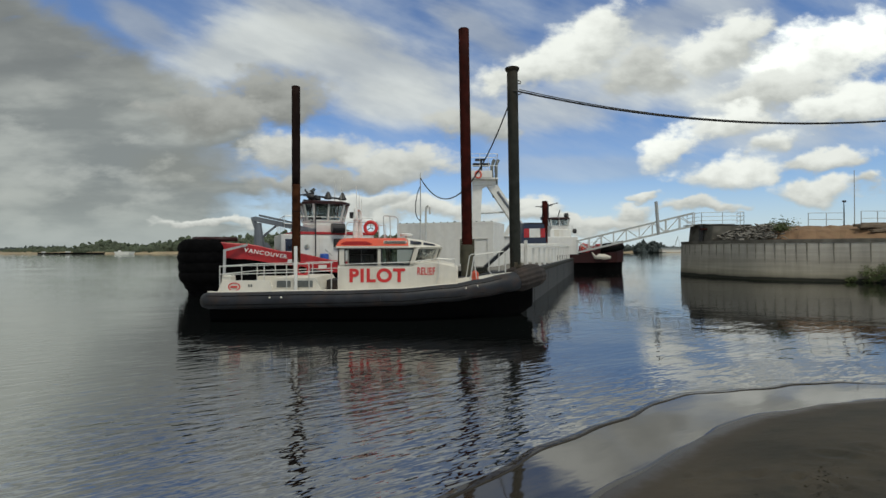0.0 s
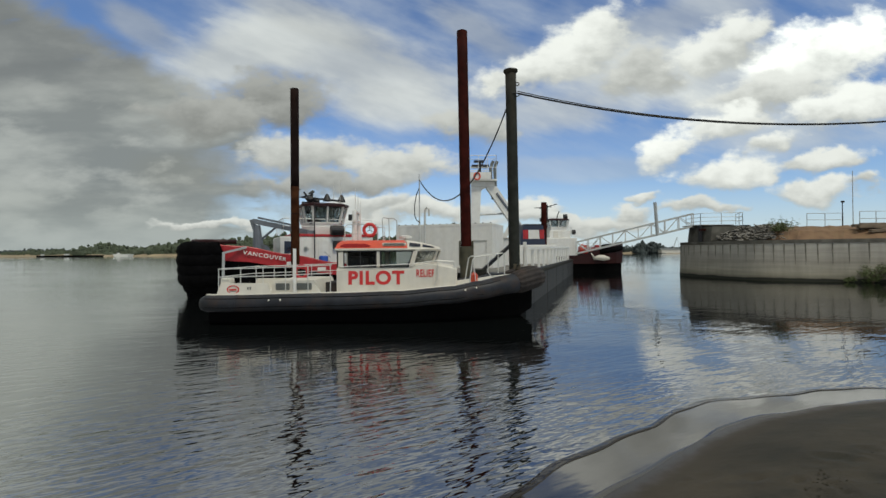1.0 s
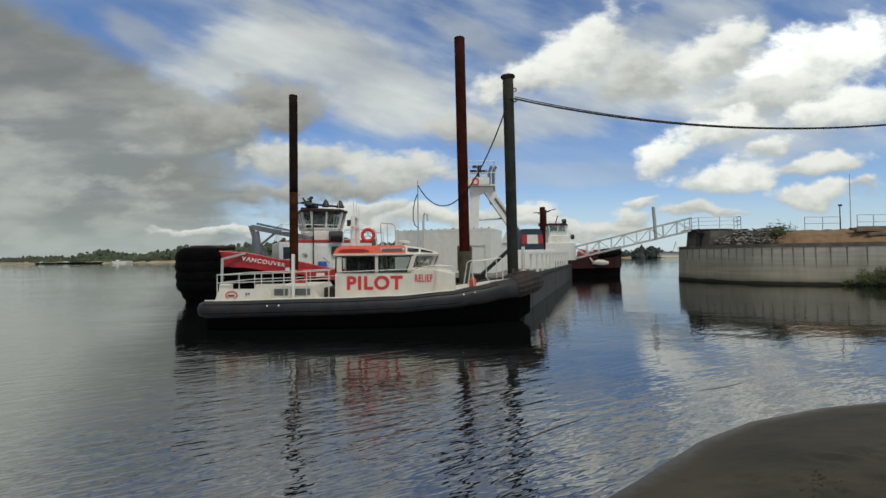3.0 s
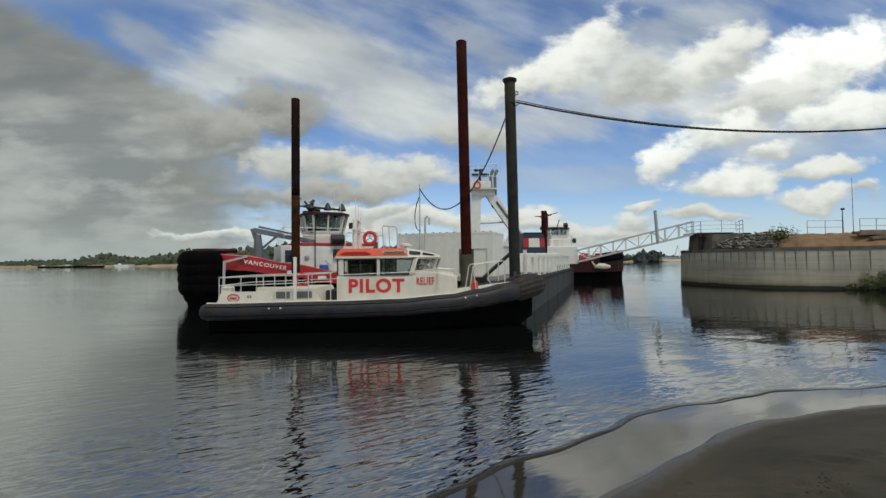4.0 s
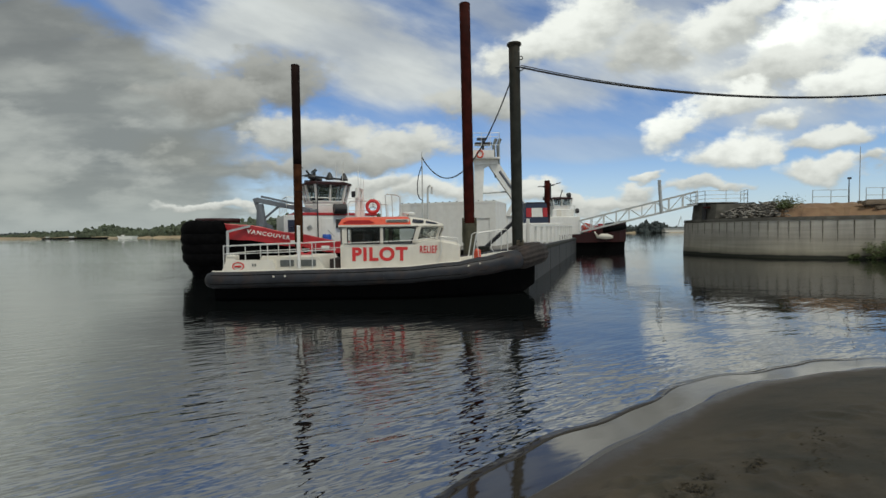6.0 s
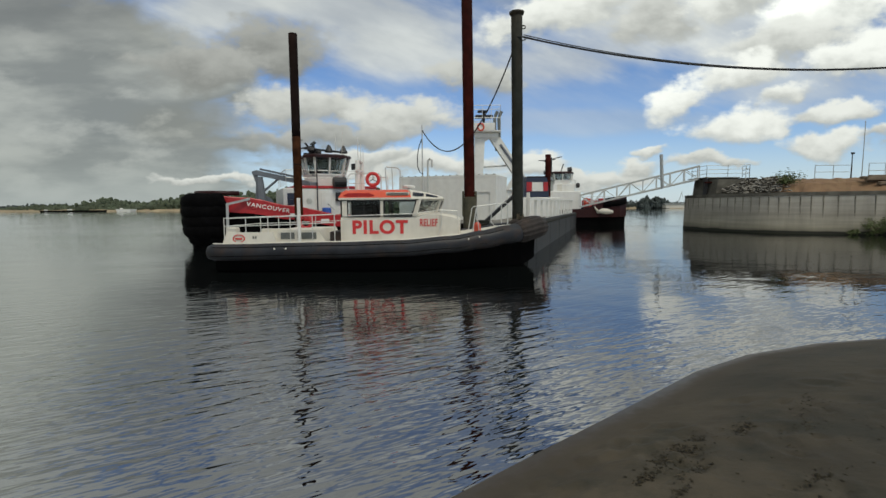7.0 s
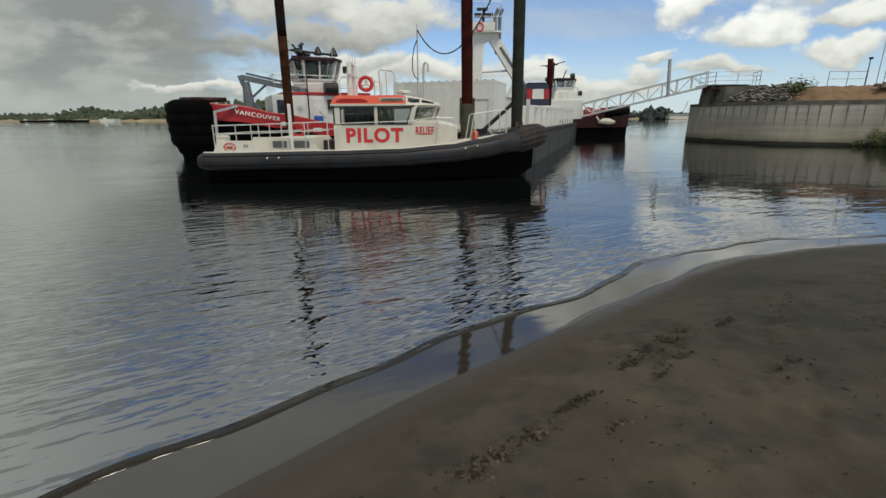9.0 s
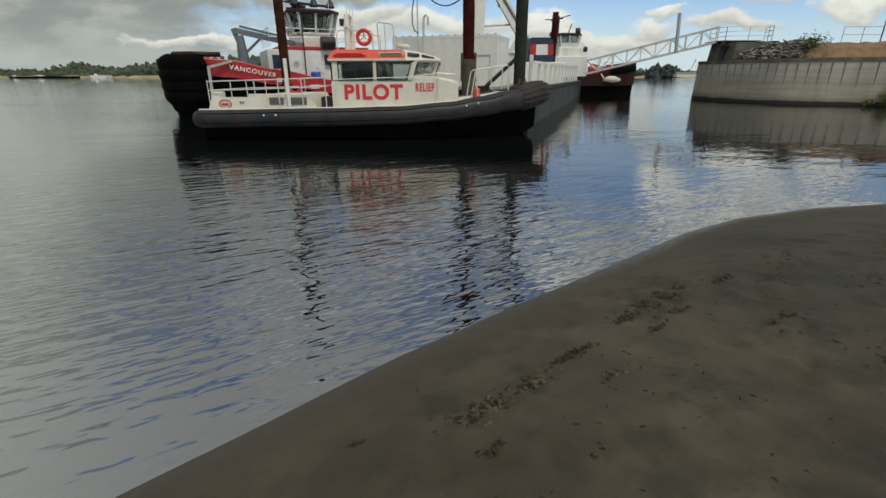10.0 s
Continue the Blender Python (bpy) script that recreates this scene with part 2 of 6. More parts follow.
OLD_CONCRETE = material("dark_weathered_concrete", (0.125, 0.118, 0.10), 0.92, vary=0.35, scale=1.1, stain=(0.05, 0.045, 0.035), stain_amount=0.7, streak=True, bump=0.5, fine=8, spec=0.2)
MARK = material("deep_red_mark", (0.36, 0.012, 0.010), 0.5, vary=0.12, bump=0)
GREY_PILE = material("weathered_grey_pile", (0.024, 0.026, 0.022), 0.75, vary=0.35, stain=(0.085, 0.055, 0.03), stain_amount=0.6, streak=True, bump=0.25, fine=30, spec=0.15)
SLEEVE = material("mossy_pile_sleeve", (0.06, 0.056, 0.035), 0.85, vary=0.4, stain=(0.14, 0.12, 0.08), stain_amount=0.6, bump=0.4, fine=20)
CABLE = material("black_cable", (0.012, 0.012, 0.013), 0.55, vary=0.1, bump=0)
BLACK = material("black_fittings", (0.012, 0.012, 0.014), 0.5, vary=0.15, bump=0.05)
CRANE = material("grey_crane_paint", (0.13, 0.145, 0.165), 0.5, vary=0.12, bump=0.05)
MAROON = material("dark_maroon_paint", (0.024, 0.004, 0.004), 0.5, vary=0.25, bump=0.04, spec=0.3)
NAVY = material("navy_paint", (0.02, 0.03, 0.06), 0.5, vary=0.15, bump=0.03)
BLUE = material("blue_plastic", (0.03, 0.10, 0.42), 0.5, vary=0.1, bump=0.03)
GRILLE = material("grey_grille", (0.17, 0.18, 0.17), 0.6, metal=0.3, vary=0.15, bump=0.1)
WOOD = material("weathered_timber", (0.17, 0.13, 0.09), 0.85, vary=0.3, bump=0.4, fine=25)
ROCK = material("broken_concrete", (0.19, 0.178, 0.155), 0.9, vary=0.45, scale=1.5, bump=0.5, fine=10)
EARTH = material("dry_earth_and_grass", (0.20, 0.12, 0.065), 0.95, vary=0.35, scale=1.2, stain=(0.12, 0.10, 0.05), stain_amount=0.7, bump=0.6, fine=12)
LEAF = material("bush_leaf", (0.085, 0.11, 0.035), 0.7, vary=0.35, scale=6, bump=0)
# distance haze is tinted into these foliage colours, bluer in the second
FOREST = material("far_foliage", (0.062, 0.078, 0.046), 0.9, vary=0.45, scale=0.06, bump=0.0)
FOREST_HAZE = material("far_foliage_hazed", (0.045, 0.058, 0.055), 0.9, vary=0.35, scale=0.05, bump=0.0)
BANK = material("far_sandy_bank", (0.30, 0.24, 0.15), 0.95, vary=0.3, scale=0.03, bump=0)
WEED = material("wet_river_weed", (0.017, 0.0125, 0.0035), 0.85, vary=0.6, scale=30, bump=0.2)
WEED_PALE = material("dry_leaf_litter", (0.088, 0.072, 0.048), 0.85, vary=0.4, scale=30, bump=0.2)

CLOD = material("pale_sand_clod", (0.085, 0.069, 0.049), 0.95, vary=0.3, scale=20, bump=0.4, fine=120, spec=0.1)


def glass_material():
    m = bpy.data.materials.new("tinted_window_glass")
    m.use_nodes = True
    b = m.node_tree.nodes["Principled BSDF"]
    b.inputs["Base Color"].default_value = (0.72, 0.77, 0.77, 1)
    b.inputs["Transmission Weight"].default_value = 1.0
    b.inputs["Roughness"].default_value = 0.02
    b.inputs["IOR"].default_value = 1.3
    return m


GLASS = glass_material()


def concrete_material():
    """Board-marked concrete: streaks down the face, a pale and a dark band, tide line."""
    m = bpy.data.materials.new("stained_concrete")
    m.use_nodes = True
    n, l = m.node_tree.nodes, m.node_tree.links
    b = n["Principled BSDF"]
    geo = n.new("ShaderNodeNewGeometry")
    mp = n.new("ShaderNodeMapping")
    mp.inputs["Scale"].default_value = (1, 1, 0.10)
    l.new(geo.outputs["Position"], mp.inputs[0])
    a = n.new("ShaderNodeTexNoise")
    a.inputs["Scale"].default_value, a.inputs["Detail"].default_value, a.inputs["Roughness"].default_value = 1.6, 8, 0.65
    l.new(mp.outputs[0], a.inputs["Vector"])
    c = n.new("ShaderNodeTexNoise")
    c.inputs["Scale"].default_value, c.inputs["Detail"].default_value = 0.7, 6
    l.new(geo.outputs["Position"], c.inputs["Vector"])
    s = n.new("ShaderNodeSeparateXYZ")
    l.new(geo.outputs["Position"], s.inputs[0])
    add = n.new("ShaderNodeMath")
    add.operation = "MULTIPLY_ADD"
    l.new(c.outputs["Fac"], add.inputs[0])
    add.inputs[1].default_value = 0.25
    l.new(s.outputs[2], add.inputs[2])
    ramp = n.new("ShaderNodeValToRGB")
    e = ramp.color_ramp.elements
    e[0].position, e[0].color = 0.0, (0.022, 0.024, 0.012, 1)
    e[1].position, e[1].color = 1.0, (0.35, 0.335, 0.29, 1)
    for p, v in ((0.062, (0.012, 0.013, 0.009)), (0.085, (0.19, 0.175, 0.13)), (0.22, (0.34, 0.315, 0.25)), (0.38, (0.29, 0.27, 0.225)), (0.7, (0.38, 0.36, 0.315))):
        k = e.new(p)
        k.color = (*v, 1)
    sc = n.new("ShaderNodeMath")
    sc.operation = "MULTIPLY_ADD"
    l.new(add.outputs[0], sc.inputs[0])
    sc.inputs[1].default_value, sc.inputs[2].default_value = 0.25, -0.02
    l.new(sc.outputs[0], ramp.inputs[0])
    mr = n.new("ShaderNodeMapRange")
    mr.inputs[1].default_value, mr.inputs[2].default_value, mr.inputs[3].default_value, mr.inputs[4].default_value = 0.3, 0.7, 0.82, 1.12
    l.new(a.outputs["Fac"], mr.inputs[0])
    mul = n.new("ShaderNodeVectorMath")
    mul.operation = "SCALE"
    lift = n.new("ShaderNodeTexNoise")
    lift.inputs["Scale"].default_value, lift.inputs["Detail"].default_value = 5.0, 4
    flatter = n.new("ShaderNodeMapping")
    flatter.inputs["Scale"].default_value = (0.05, 0.05, 1.0)
    l.new(geo.outputs["Position"], flatter.inputs[0])
    l.new(flatter.outputs[0], lift.inputs["Vector"])
    lr = n.new("ShaderNodeMapRange")
    lr.inputs[1].default_value, lr.inputs[2].default_value, lr.inputs[3].default_value, lr.inputs[4].default_value = 0.35, 0.65, 0.88, 1.08
    l.new(lift.outputs["Fac"], lr.inputs[0])
    both = n.new("ShaderNodeMath")
    both.operation = "MULTIPLY"
    l.new(mr.outputs[0], both.inputs[0])
    l.new(lr.outputs[0], both.inputs[1])
    l.new(ramp.outputs[0], mul.inputs[0])
    l.new(both.outputs[0], mul.inputs["Scale"])
    l.new(mul.outputs[0], b.inputs["Base Color"])
    b.inputs["Roughness"].default_value = 0.88
    bp = n.new("ShaderNodeBump")
    bp.inputs["Strength"].default_value, bp.inputs["Distance"].default_value = 0.4, 0.05
    l.new(a.outputs["Fac"], bp.inputs["Height"])
    l.new(bp.outputs[0], b.inputs["Normal"])
    return m


CONCRETE = concrete_material()


def sand_material():
    """Fine grey-brown river sand, glossier where it is wet near the water's level, its sheen painted as a lighter
    brown.
    """
    m = bpy.data.materials.new("river_sand")
    m.use_nodes = True
    n, l = m.node_tree.nodes, m.node_tree.links
    b = n["Principled BSDF"]
    geo = n.new("ShaderNodeNewGeometry")

    def tex(scale, detail, rough=0.55):
        t = n.new("ShaderNodeTexNoise")
        t.inputs["Scale"].default_value, t.inputs["Detail"].default_value, t.inputs["Roughness"].default_value = scale, detail, rough
        l.new(geo.outputs["Position"], t.inputs["Vector"])
        return t.outputs["Fac"]

    def ranged(v, a, c, d, e):
        r = n.new("ShaderNodeMapRange")
        r.interpolation_type = "SMOOTHSTEP"
        for i, x in ((1, a), (2, c), (3, d), (4, e)):
            r.inputs[i].default_value = x
        l.new(v, r.inputs[0])
        return r.outputs[0]

    def mix(f, a, c):
        x = n.new("ShaderNodeMix")
        x.data_type = "RGBA"
        l.new(f, x.inputs[0])
        for i, v in ((6, a), (7, c)):
            if isinstance(v, tuple):
                x.inputs[i].default_value = (*v, 1)
            else:
                l.new(v, x.inputs[i])
        return x.outputs[2]

    big, mid, fine = tex(0.9, 6), tex(6.0, 7, 0.6), tex(160, 3)
    dry = mix(ranged(big, 0.35, 0.65, 0, 1), (0.036, 0.0290, 0.0182), (0.071, 0.0572, 0.0370))
    dry = mix(ranged(mid, 0.5, 0.75, 0, 0.5), dry, (0.032, 0.027, 0.020))
    dry = mix(ranged(fine, 0.45, 0.7, 0, 0.3), dry, (0.108, 0.085, 0.058))
    dry = mix(ranged(tex(1.7, 8, 0.68), 0.46, 0.66, 0, 0.7), dry, (0.017, 0.018, 0.0105))
    sp = n.new("ShaderNodeSeparateXYZ")
    l.new(geo.outputs["Position"], sp.inputs[0])
    # dark green algae film over the damp upper beach
    reach = n.new("ShaderNodeMath")
    reach.operation = "MULTIPLY_ADD"
    l.new(tex(0.8, 7, 0.62), reach.inputs[0])
    reach.inputs[1].default_value = 4.5
    l.new(sp.outputs[0], reach.inputs[2])
    dry = mix(ranged(reach.outputs[0], 3.1, 6.2, 0, 0.55), dry, (0.0150, 0.0145, 0.0090))
    wob = n.new("ShaderNodeMath")
    wob.operation = "MULTIPLY_ADD"
    l.new(mid, wob.inputs[0])
    wob.inputs[1].default_value = -0.06
    l.new(sp.outputs[2], wob.inputs[2])
    wet = ranged(wob.outputs[0], 0.0, 0.16, 1, 0)
    # wet sheen put into the base colour as a lighter brown
    l.new(mix(wet, dry, (0.045, 0.0355, 0.0242)), b.inputs["Base Color"])
    l.new(ranged(wob.outputs[0], -0.01, 0.06, 0.42, 0.92), b.inputs["Roughness"])
    h = n.new("ShaderNodeMath")
    h.operation = "MULTIPLY_ADD"
    l.new(fine, h.inputs[0])
    h.inputs[1].default_value = 0.12
    l.new(mid, h.inputs[2])
    bp = n.new("ShaderNodeBump")
    bp.inputs["Distance"].default_value = 0.02
    l.new(ranged(wob.outputs[0], 0.0, 0.15, 0.06, 0.85), bp.inputs["Strength"])
    l.new(h.outputs[0], bp.inputs["Height"])
    l.new(bp.outputs[0], b.inputs["Normal"])
    return m


SAND = sand_material()


def water_material(name="river_water", ripple=1.0, ior=3.7, base=(0.004, 0.005, 0.005), rough=0.03, sheen=0.0):
    """Dark still river water: small wind ripples in patches, long low swell."""
    m = bpy.data.materials.new(name)
    m.use_nodes = True
    n, l = m.node_tree.nodes, m.node_tree.links
    b = n["Principled BSDF"]
    b.inputs["Metallic"].default_value = sheen
    b.inputs["Roughness"].default_value = rough
    b.inputs["IOR"].default_value = ior
    tc = n.new("ShaderNodeTexCoord")

    def tex(scale, detail, stretch, turn, rough=0.5):
        turned = n.new("ShaderNodeMapping")
        turned.inputs["Rotation"].default_value = (0, 0, radians(turn))
        l.new(tc.outputs["Object"], turned.inputs[0])
        mp = n.new("ShaderNodeMapping")
        mp.inputs["Scale"].default_value = stretch
        l.new(turned.outputs[0], mp.inputs[0])
        t = n.new("ShaderNodeTexNoise")
        t.inputs["Scale"].default_value, t.inputs["Detail"].default_value, t.inputs["Roughness"].default_value = scale, detail, rough
        l.new(mp.outputs[0], t.inputs["Vector"])
        return t.outputs["Fac"]

    small = tex(5.6, 2, (0.30, 1.0, 1), -30)
    cross = tex(2.2, 3, (0.4, 1.0, 1), -14)
    swell = tex(0.35, 2, (0.4, 1, 1), -8)
    patch = tex(0.10, 3, (0.5, 1, 1), 10)

    def mth(op, a, c, d=None):
        x = n.new("ShaderNodeMath")
        x.operation = op
        for i, v in enumerate((a, c, d)):
            if v is None:
                continue
            if isinstance(v, (int, float)):
                x.inputs[i].default_value = v
            else:
                l.new(v, x.inputs[i])
        return x.outputs[0]

    gust = n.new("ShaderNodeMapRange")
    gust.inputs[1].default_value, gust.inputs[2].default_value, gust.inputs[3].default_value, gust.inputs[4].default_value = 0.34, 0.62, 0.25, 1.25
    l.new(patch, gust.inputs[0])
    # calmer in the lee of the boats
    geo = n.new("ShaderNodeNewGeometry")
    sp = n.new("ShaderNodeSeparateXYZ")
    l.new(geo.outputs["Position"], sp.inputs[0])
    lee = n.new("ShaderNodeMapRange")
    lee.interpolation_type = "SMOOTHSTEP"
    lee.inputs[1].default_value, lee.inputs[2].default_value, lee.inputs[3].default_value, lee.inputs[4].default_value = 5.0, 12.5, 1.0, 0.20
    l.new(sp.outputs[1], lee.inputs[0])
    wide = n.new("ShaderNodeMapRange")
    wide.interpolation_type = "SMOOTHSTEP"
    wide.inputs[1].default_value, wide.inputs[2].default_value, wide.inputs[3].default_value, wide.inputs[4].default_value = 20.0, 80.0, 1.0, 0.7
    l.new(sp.outputs[1], wide.inputs[0])
    # pale grey-green in the colour imitates bright sky reflection, away from the quay
    sky_sheen = n.new("ShaderNodeMapRange")
    sky_sheen.interpolation_type = "SMOOTHSTEP"
    sky_sheen.inputs[1].default_value, sky_sheen.inputs[2].default_value = 0.1, -3.0
    l.new(mth("MULTIPLY_ADD", patch, 3.0, mth("ADD", mth("MULTIPLY_ADD", sp.outputs[1], 0.55, sp.outputs[0]), -1.5)), sky_sheen.inputs[0])
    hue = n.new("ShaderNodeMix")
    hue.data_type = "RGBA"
    l.new(sky_sheen.outputs[0], hue.inputs[0])
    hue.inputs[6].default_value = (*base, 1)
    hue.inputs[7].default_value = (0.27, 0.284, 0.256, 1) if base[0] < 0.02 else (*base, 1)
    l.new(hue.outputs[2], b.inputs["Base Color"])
    h = mth("MULTIPLY", small, gust.outputs[0])
    h = mth("MULTIPLY_ADD", cross, 0.55, h)
    h = mth("MULTIPLY", h, lee.outputs[0])
    side = n.new("ShaderNodeMapRange")
    side.interpolation_type = "SMOOTHSTEP"
    side.inputs[1].default_value, side.inputs[2].default_value, side.inputs[3].default_value, side.inputs[4].default_value = -0.5, 3.5, 1.0, 0.5
    l.new(sp.outputs[0], side.inputs[0])
    open_reach = n.new("ShaderNodeMapRange")   # past the lee of the beach the wind reaches the water again
    open_reach.interpolation_type = "SMOOTHSTEP"
    open_reach.inputs[1].default_value, open_reach.inputs[2].default_value, open_reach.inputs[3].default_value, open_reach.inputs[4].default_value = 7.0, 18.0, 0.0, 0.95
    l.new(sp.outputs[1], open_reach.inputs[0])
    h = mth("MULTIPLY", h, mth("MAXIMUM", side.outputs[0], open_reach.outputs[0]))
    h = mth("MULTIPLY", mth("MULTIPLY_ADD", swell, 0.5, h), wide.outputs[0])
    bp = n.new("ShaderNodeBump")
    bp.inputs["Strength"].default_value, bp.inputs["Distance"].default_value = 1.0, 0.052 * ripple
    l.new(h, bp.inputs["Height"])
    l.new(bp.outputs[0], b.inputs["Normal"])
    return m


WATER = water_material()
WATER_EDGE = water_material("silty_wave_water", 0.9, 1.34, (0.021, 0.017, 0.012), 0.10, 0.0)
WATER_FILM = water_material("thin_smooth_water", 0.08, 2.0, (0.030, 0.026, 0.020), 0.05, 0.0)


# ---- building helpers ----
def part(name, bm, mat, parent=None, label="", smooth=False, at=None):
    me = bpy.data.meshes.new(name)
    bmesh.ops.recalc_face_normals(bm, faces=bm.faces)
    bm.to_mesh(me)
    bm.free()
    me.materials.append(mat)
    if smooth:
        me.polygons.foreach_set("use_smooth", [True] * len(me.polygons))
    ob = new(name, me)
    if parent is not None:
        ob.parent = parent
    if at is not None:
        ob.matrix_basis = at
    if label:
        tagged(ob, label)
    return ob


def thing(name, m, label, category, group="", kind=""):
    ob = new(name)
    ob.empty_display_size = 0.3
    ob.matrix_basis = m
    return tagged(ob, label, category, group, kind)


def B():
    return bmesh.new()


def box(bm, lo, hi, bevel=0.0):
    r = bmesh.ops.create_cube(bm, size=1)
    vs = r["verts"]
    c, s = [(a + b) / 2 for a, b in zip(lo, hi)], [b - a for a, b in zip(lo, hi)]
    for v in vs:
        v.co = Vector((c[0] + v.co.x * s[0], c[1] + v.co.y * s[1], c[2] + v.co.z * s[2]))
    if bevel:
        es = list({e for v in vs for e in v.link_edges})
        bmesh.ops.bevel(bm, geom=es, offset=bevel, segments=2, affect="EDGES", profile=0.5)
    return bm


def beam(bm, a, b, w, h, up=(0, 0, 1)):
    """A square bar from a to b."""
    a, b = Vector(a), Vector(b)
    d = (b - a).normalized()
    u = Vector(up)
    if abs(d.dot(u)) > 0.98:
        u = Vector((1, 0, 0))
    s = d.cross(u).normalized() * w / 2
    u = s.cross(d).normalized() * h / 2
    vs = [bm.verts.new(p + i * s + j * u) for p in (a, b) for i, j in ((-1, -1), (1, -1), (1, 1), (-1, 1))]
    for f in ((0, 1, 2, 3), (7, 6, 5, 4), (0, 4, 5, 1), (1, 5, 6, 2), (2, 6, 7, 3), (3, 7, 4, 0)):
        bm.faces.new([vs[i] for i in f])
    return bm


def tube(bm, pts, r, seg=8, caps=True):
    """A round bar along points; r is one radius or one for each point."""
    pts = [Vector(p) for p in pts]
    rs = r if isinstance(r, (list, tuple)) else [r] * len(pts)
    rings, side = [], None
    for i, p in enumerate(pts):
        d = (pts[min(i + 1, len(pts) - 1)] - pts[max(i - 1, 0)]).normalized()
        if side is None:
            side = d.cross(Vector((0, 0, 1)))
            if side.length < 0.05:
                side = Vector((1, 0, 0))
        side = (side - d * side.dot(d)).normalized()
        up = d.cross(side)
        rings.append([bm.verts.new(p + rs[i] * (math.cos(a) * side + math.sin(a) * up)) for a in (2 * math.pi * k / seg for k in range(seg))])
    for a, b in zip(rings, rings[1:]):
        for k in range(seg):
            bm.faces.new((a[k], a[(k + 1) % seg], b[(k + 1) % seg], b[k]))
    if caps:
        bm.faces.new(rings[0][::-1])
        bm.faces.new(rings[-1])
    return bm


def loft(bm, rings, closed=True, caps=True):
    vr = [[bm.verts.new(p) for p in ring] for ring in rings]
    n = len(vr[0])
    for a, b in zip(vr, vr[1:]):
        for k in range(n if closed else n - 1):
            bm.faces.new((a[k], a[(k + 1) % n], b[(k + 1) % n], b[k]))
    if caps and closed:
        bm.faces.new(vr[0][::-1])
        bm.faces.new(vr[-1])
    return bm


def prism(bm, outline, axis, lo, hi):
    """An outline of (a, b) pushed along an axis: 'y' uses (x, z), 'x' uses (y, z), 'z' uses (x, y)."""
    def put(p, t):
        return {"y": (p[0], t, p[1]), "x": (t, p[0], p[1]), "z": (p[0], p[1], t)}[axis]
    return loft(bm, [[put(p, lo) for p in outline], [put(p, hi) for p in outline]])


def torus(bm, c, R, r, axis="y", n=28, m=10):
    rings = []
    for i in range(n):
        a = 2 * math.pi * i / n
        ring = []
        for j in range(m):
            b = 2 * math.pi * j / m
            p, q = (R + r * math.cos(b)) * math.cos(a), (R + r * math.cos(b)) * math.sin(a)
            h = r * math.sin(b)
            o = {"y": (p, h, q), "x": (h, p, q), "z": (p, q, h)}[axis]
            ring.append(bm.verts.new(Vector(c) + Vector(o)))
        rings.append(ring)
    for i in range(n):
        a, b = rings[i], rings[(i + 1) % n]
        for j in range(m):
            bm.faces.new((a[j], a[(j + 1) % m], b[(j + 1) % m], b[j]))
    return bm


def lettering(name, text, height, width, mat, parent, at, label, bold=0.008, spacing=1.0):
    """Letters in the built-in font, as a thin mesh of the given height and width, lower left corner at the pose."""
    cu = bpy.data.curves.new(name, "FONT")
    cu.body, cu.extrude, cu.offset, cu.space_character = text, 0.004, bold, spacing
    tmp = bpy.data.objects.new(name, cu)
    me = bpy.data.meshes.new_from_object(tmp)
    bpy.data.objects.remove(tmp)
    xs, ys = [v.co.x for v in me.vertices], [v.co.y for v in me.vertices]
    sx, sy = width / (max(xs) - min(xs)), height / (max(ys) - min(ys))
    x0, y0 = min(xs), min(ys)
    for v in me.vertices:
        v.co = ((v.co.x - x0) * sx, (v.co.y - y0) * sy, v.co.z)
    me.materials.append(mat)
    ob = new(name, me)
    ob.parent, ob.matrix_basis = parent, at
    return tagged(ob, label)


def smooth_curve(keys, x):
    """A smooth value between (x, value) keys."""
    if x <= keys[0][0]:
        return keys[0][1]
    for (a, va), (b, vb) in zip(keys, keys[1:]):
        if x <= b:
            t = (x - a) / (b - a)
            t = t * t * (3 - 2 * t)
            return va + (vb - va) * t
    return keys[-1][1]


# ---- the beach, the bed and the water ----
SHORE = np.array([(-200, -185), (-40, -35.5), (-10, -5.6), (-3.2, 1.25), (-1.86, 2.56), (-1.3, 3.08), (-0.47, 3.86), (0.55, 4.66), (2.06, 5.85), (3.3, 6.85), (4.46, 7.55), (6.0, 8.12), (7.75, 8.45), (11, 9.0), (24, 13.0), (38, 21), (46, 29), (90, 60), (300, 120)], float)


def shore_distance(x, y):
    """Metres from the water's edge, positive on land."""
    best, sign = np.full(x.shape, 1e9), np.ones(x.shape)
    for (ax, ay), (bx, by) in zip(SHORE, SHORE[1:]):
        dx, dy = bx - ax, by - ay
        t = np.clip(((x - ax) * dx + (y - ay) * dy) / (dx * dx + dy * dy), 0, 1)
        d = np.hypot(x - ax - t * dx, y - ay - t * dy)
        s = np.sign(dx * (y - ay) - dy * (x - ax))
        nearer = d < best - 1e-9
        best, sign = np.where(nearer, d, best), np.where(nearer, -s, sign)
    return best * sign


def sand_height(x, y):
    d = shore_distance(x, y)
    z = np.interp(d, [-60, -8, -3, -1, 0, 0.5, 1.15, 2.2, 4, 8, 30, 120], [-6, -1.6, -0.55, -0.16, 0.0, 0.12, 0.31, 0.50, 0.72, 1.0, 2.0, 4.0])
    z = z + 0.010 * np.sin(1.7 * x + 0.6 * y) * np.sin(1.1 * y - 0.5 * x) * np.clip(d, 0, 1)
    return z


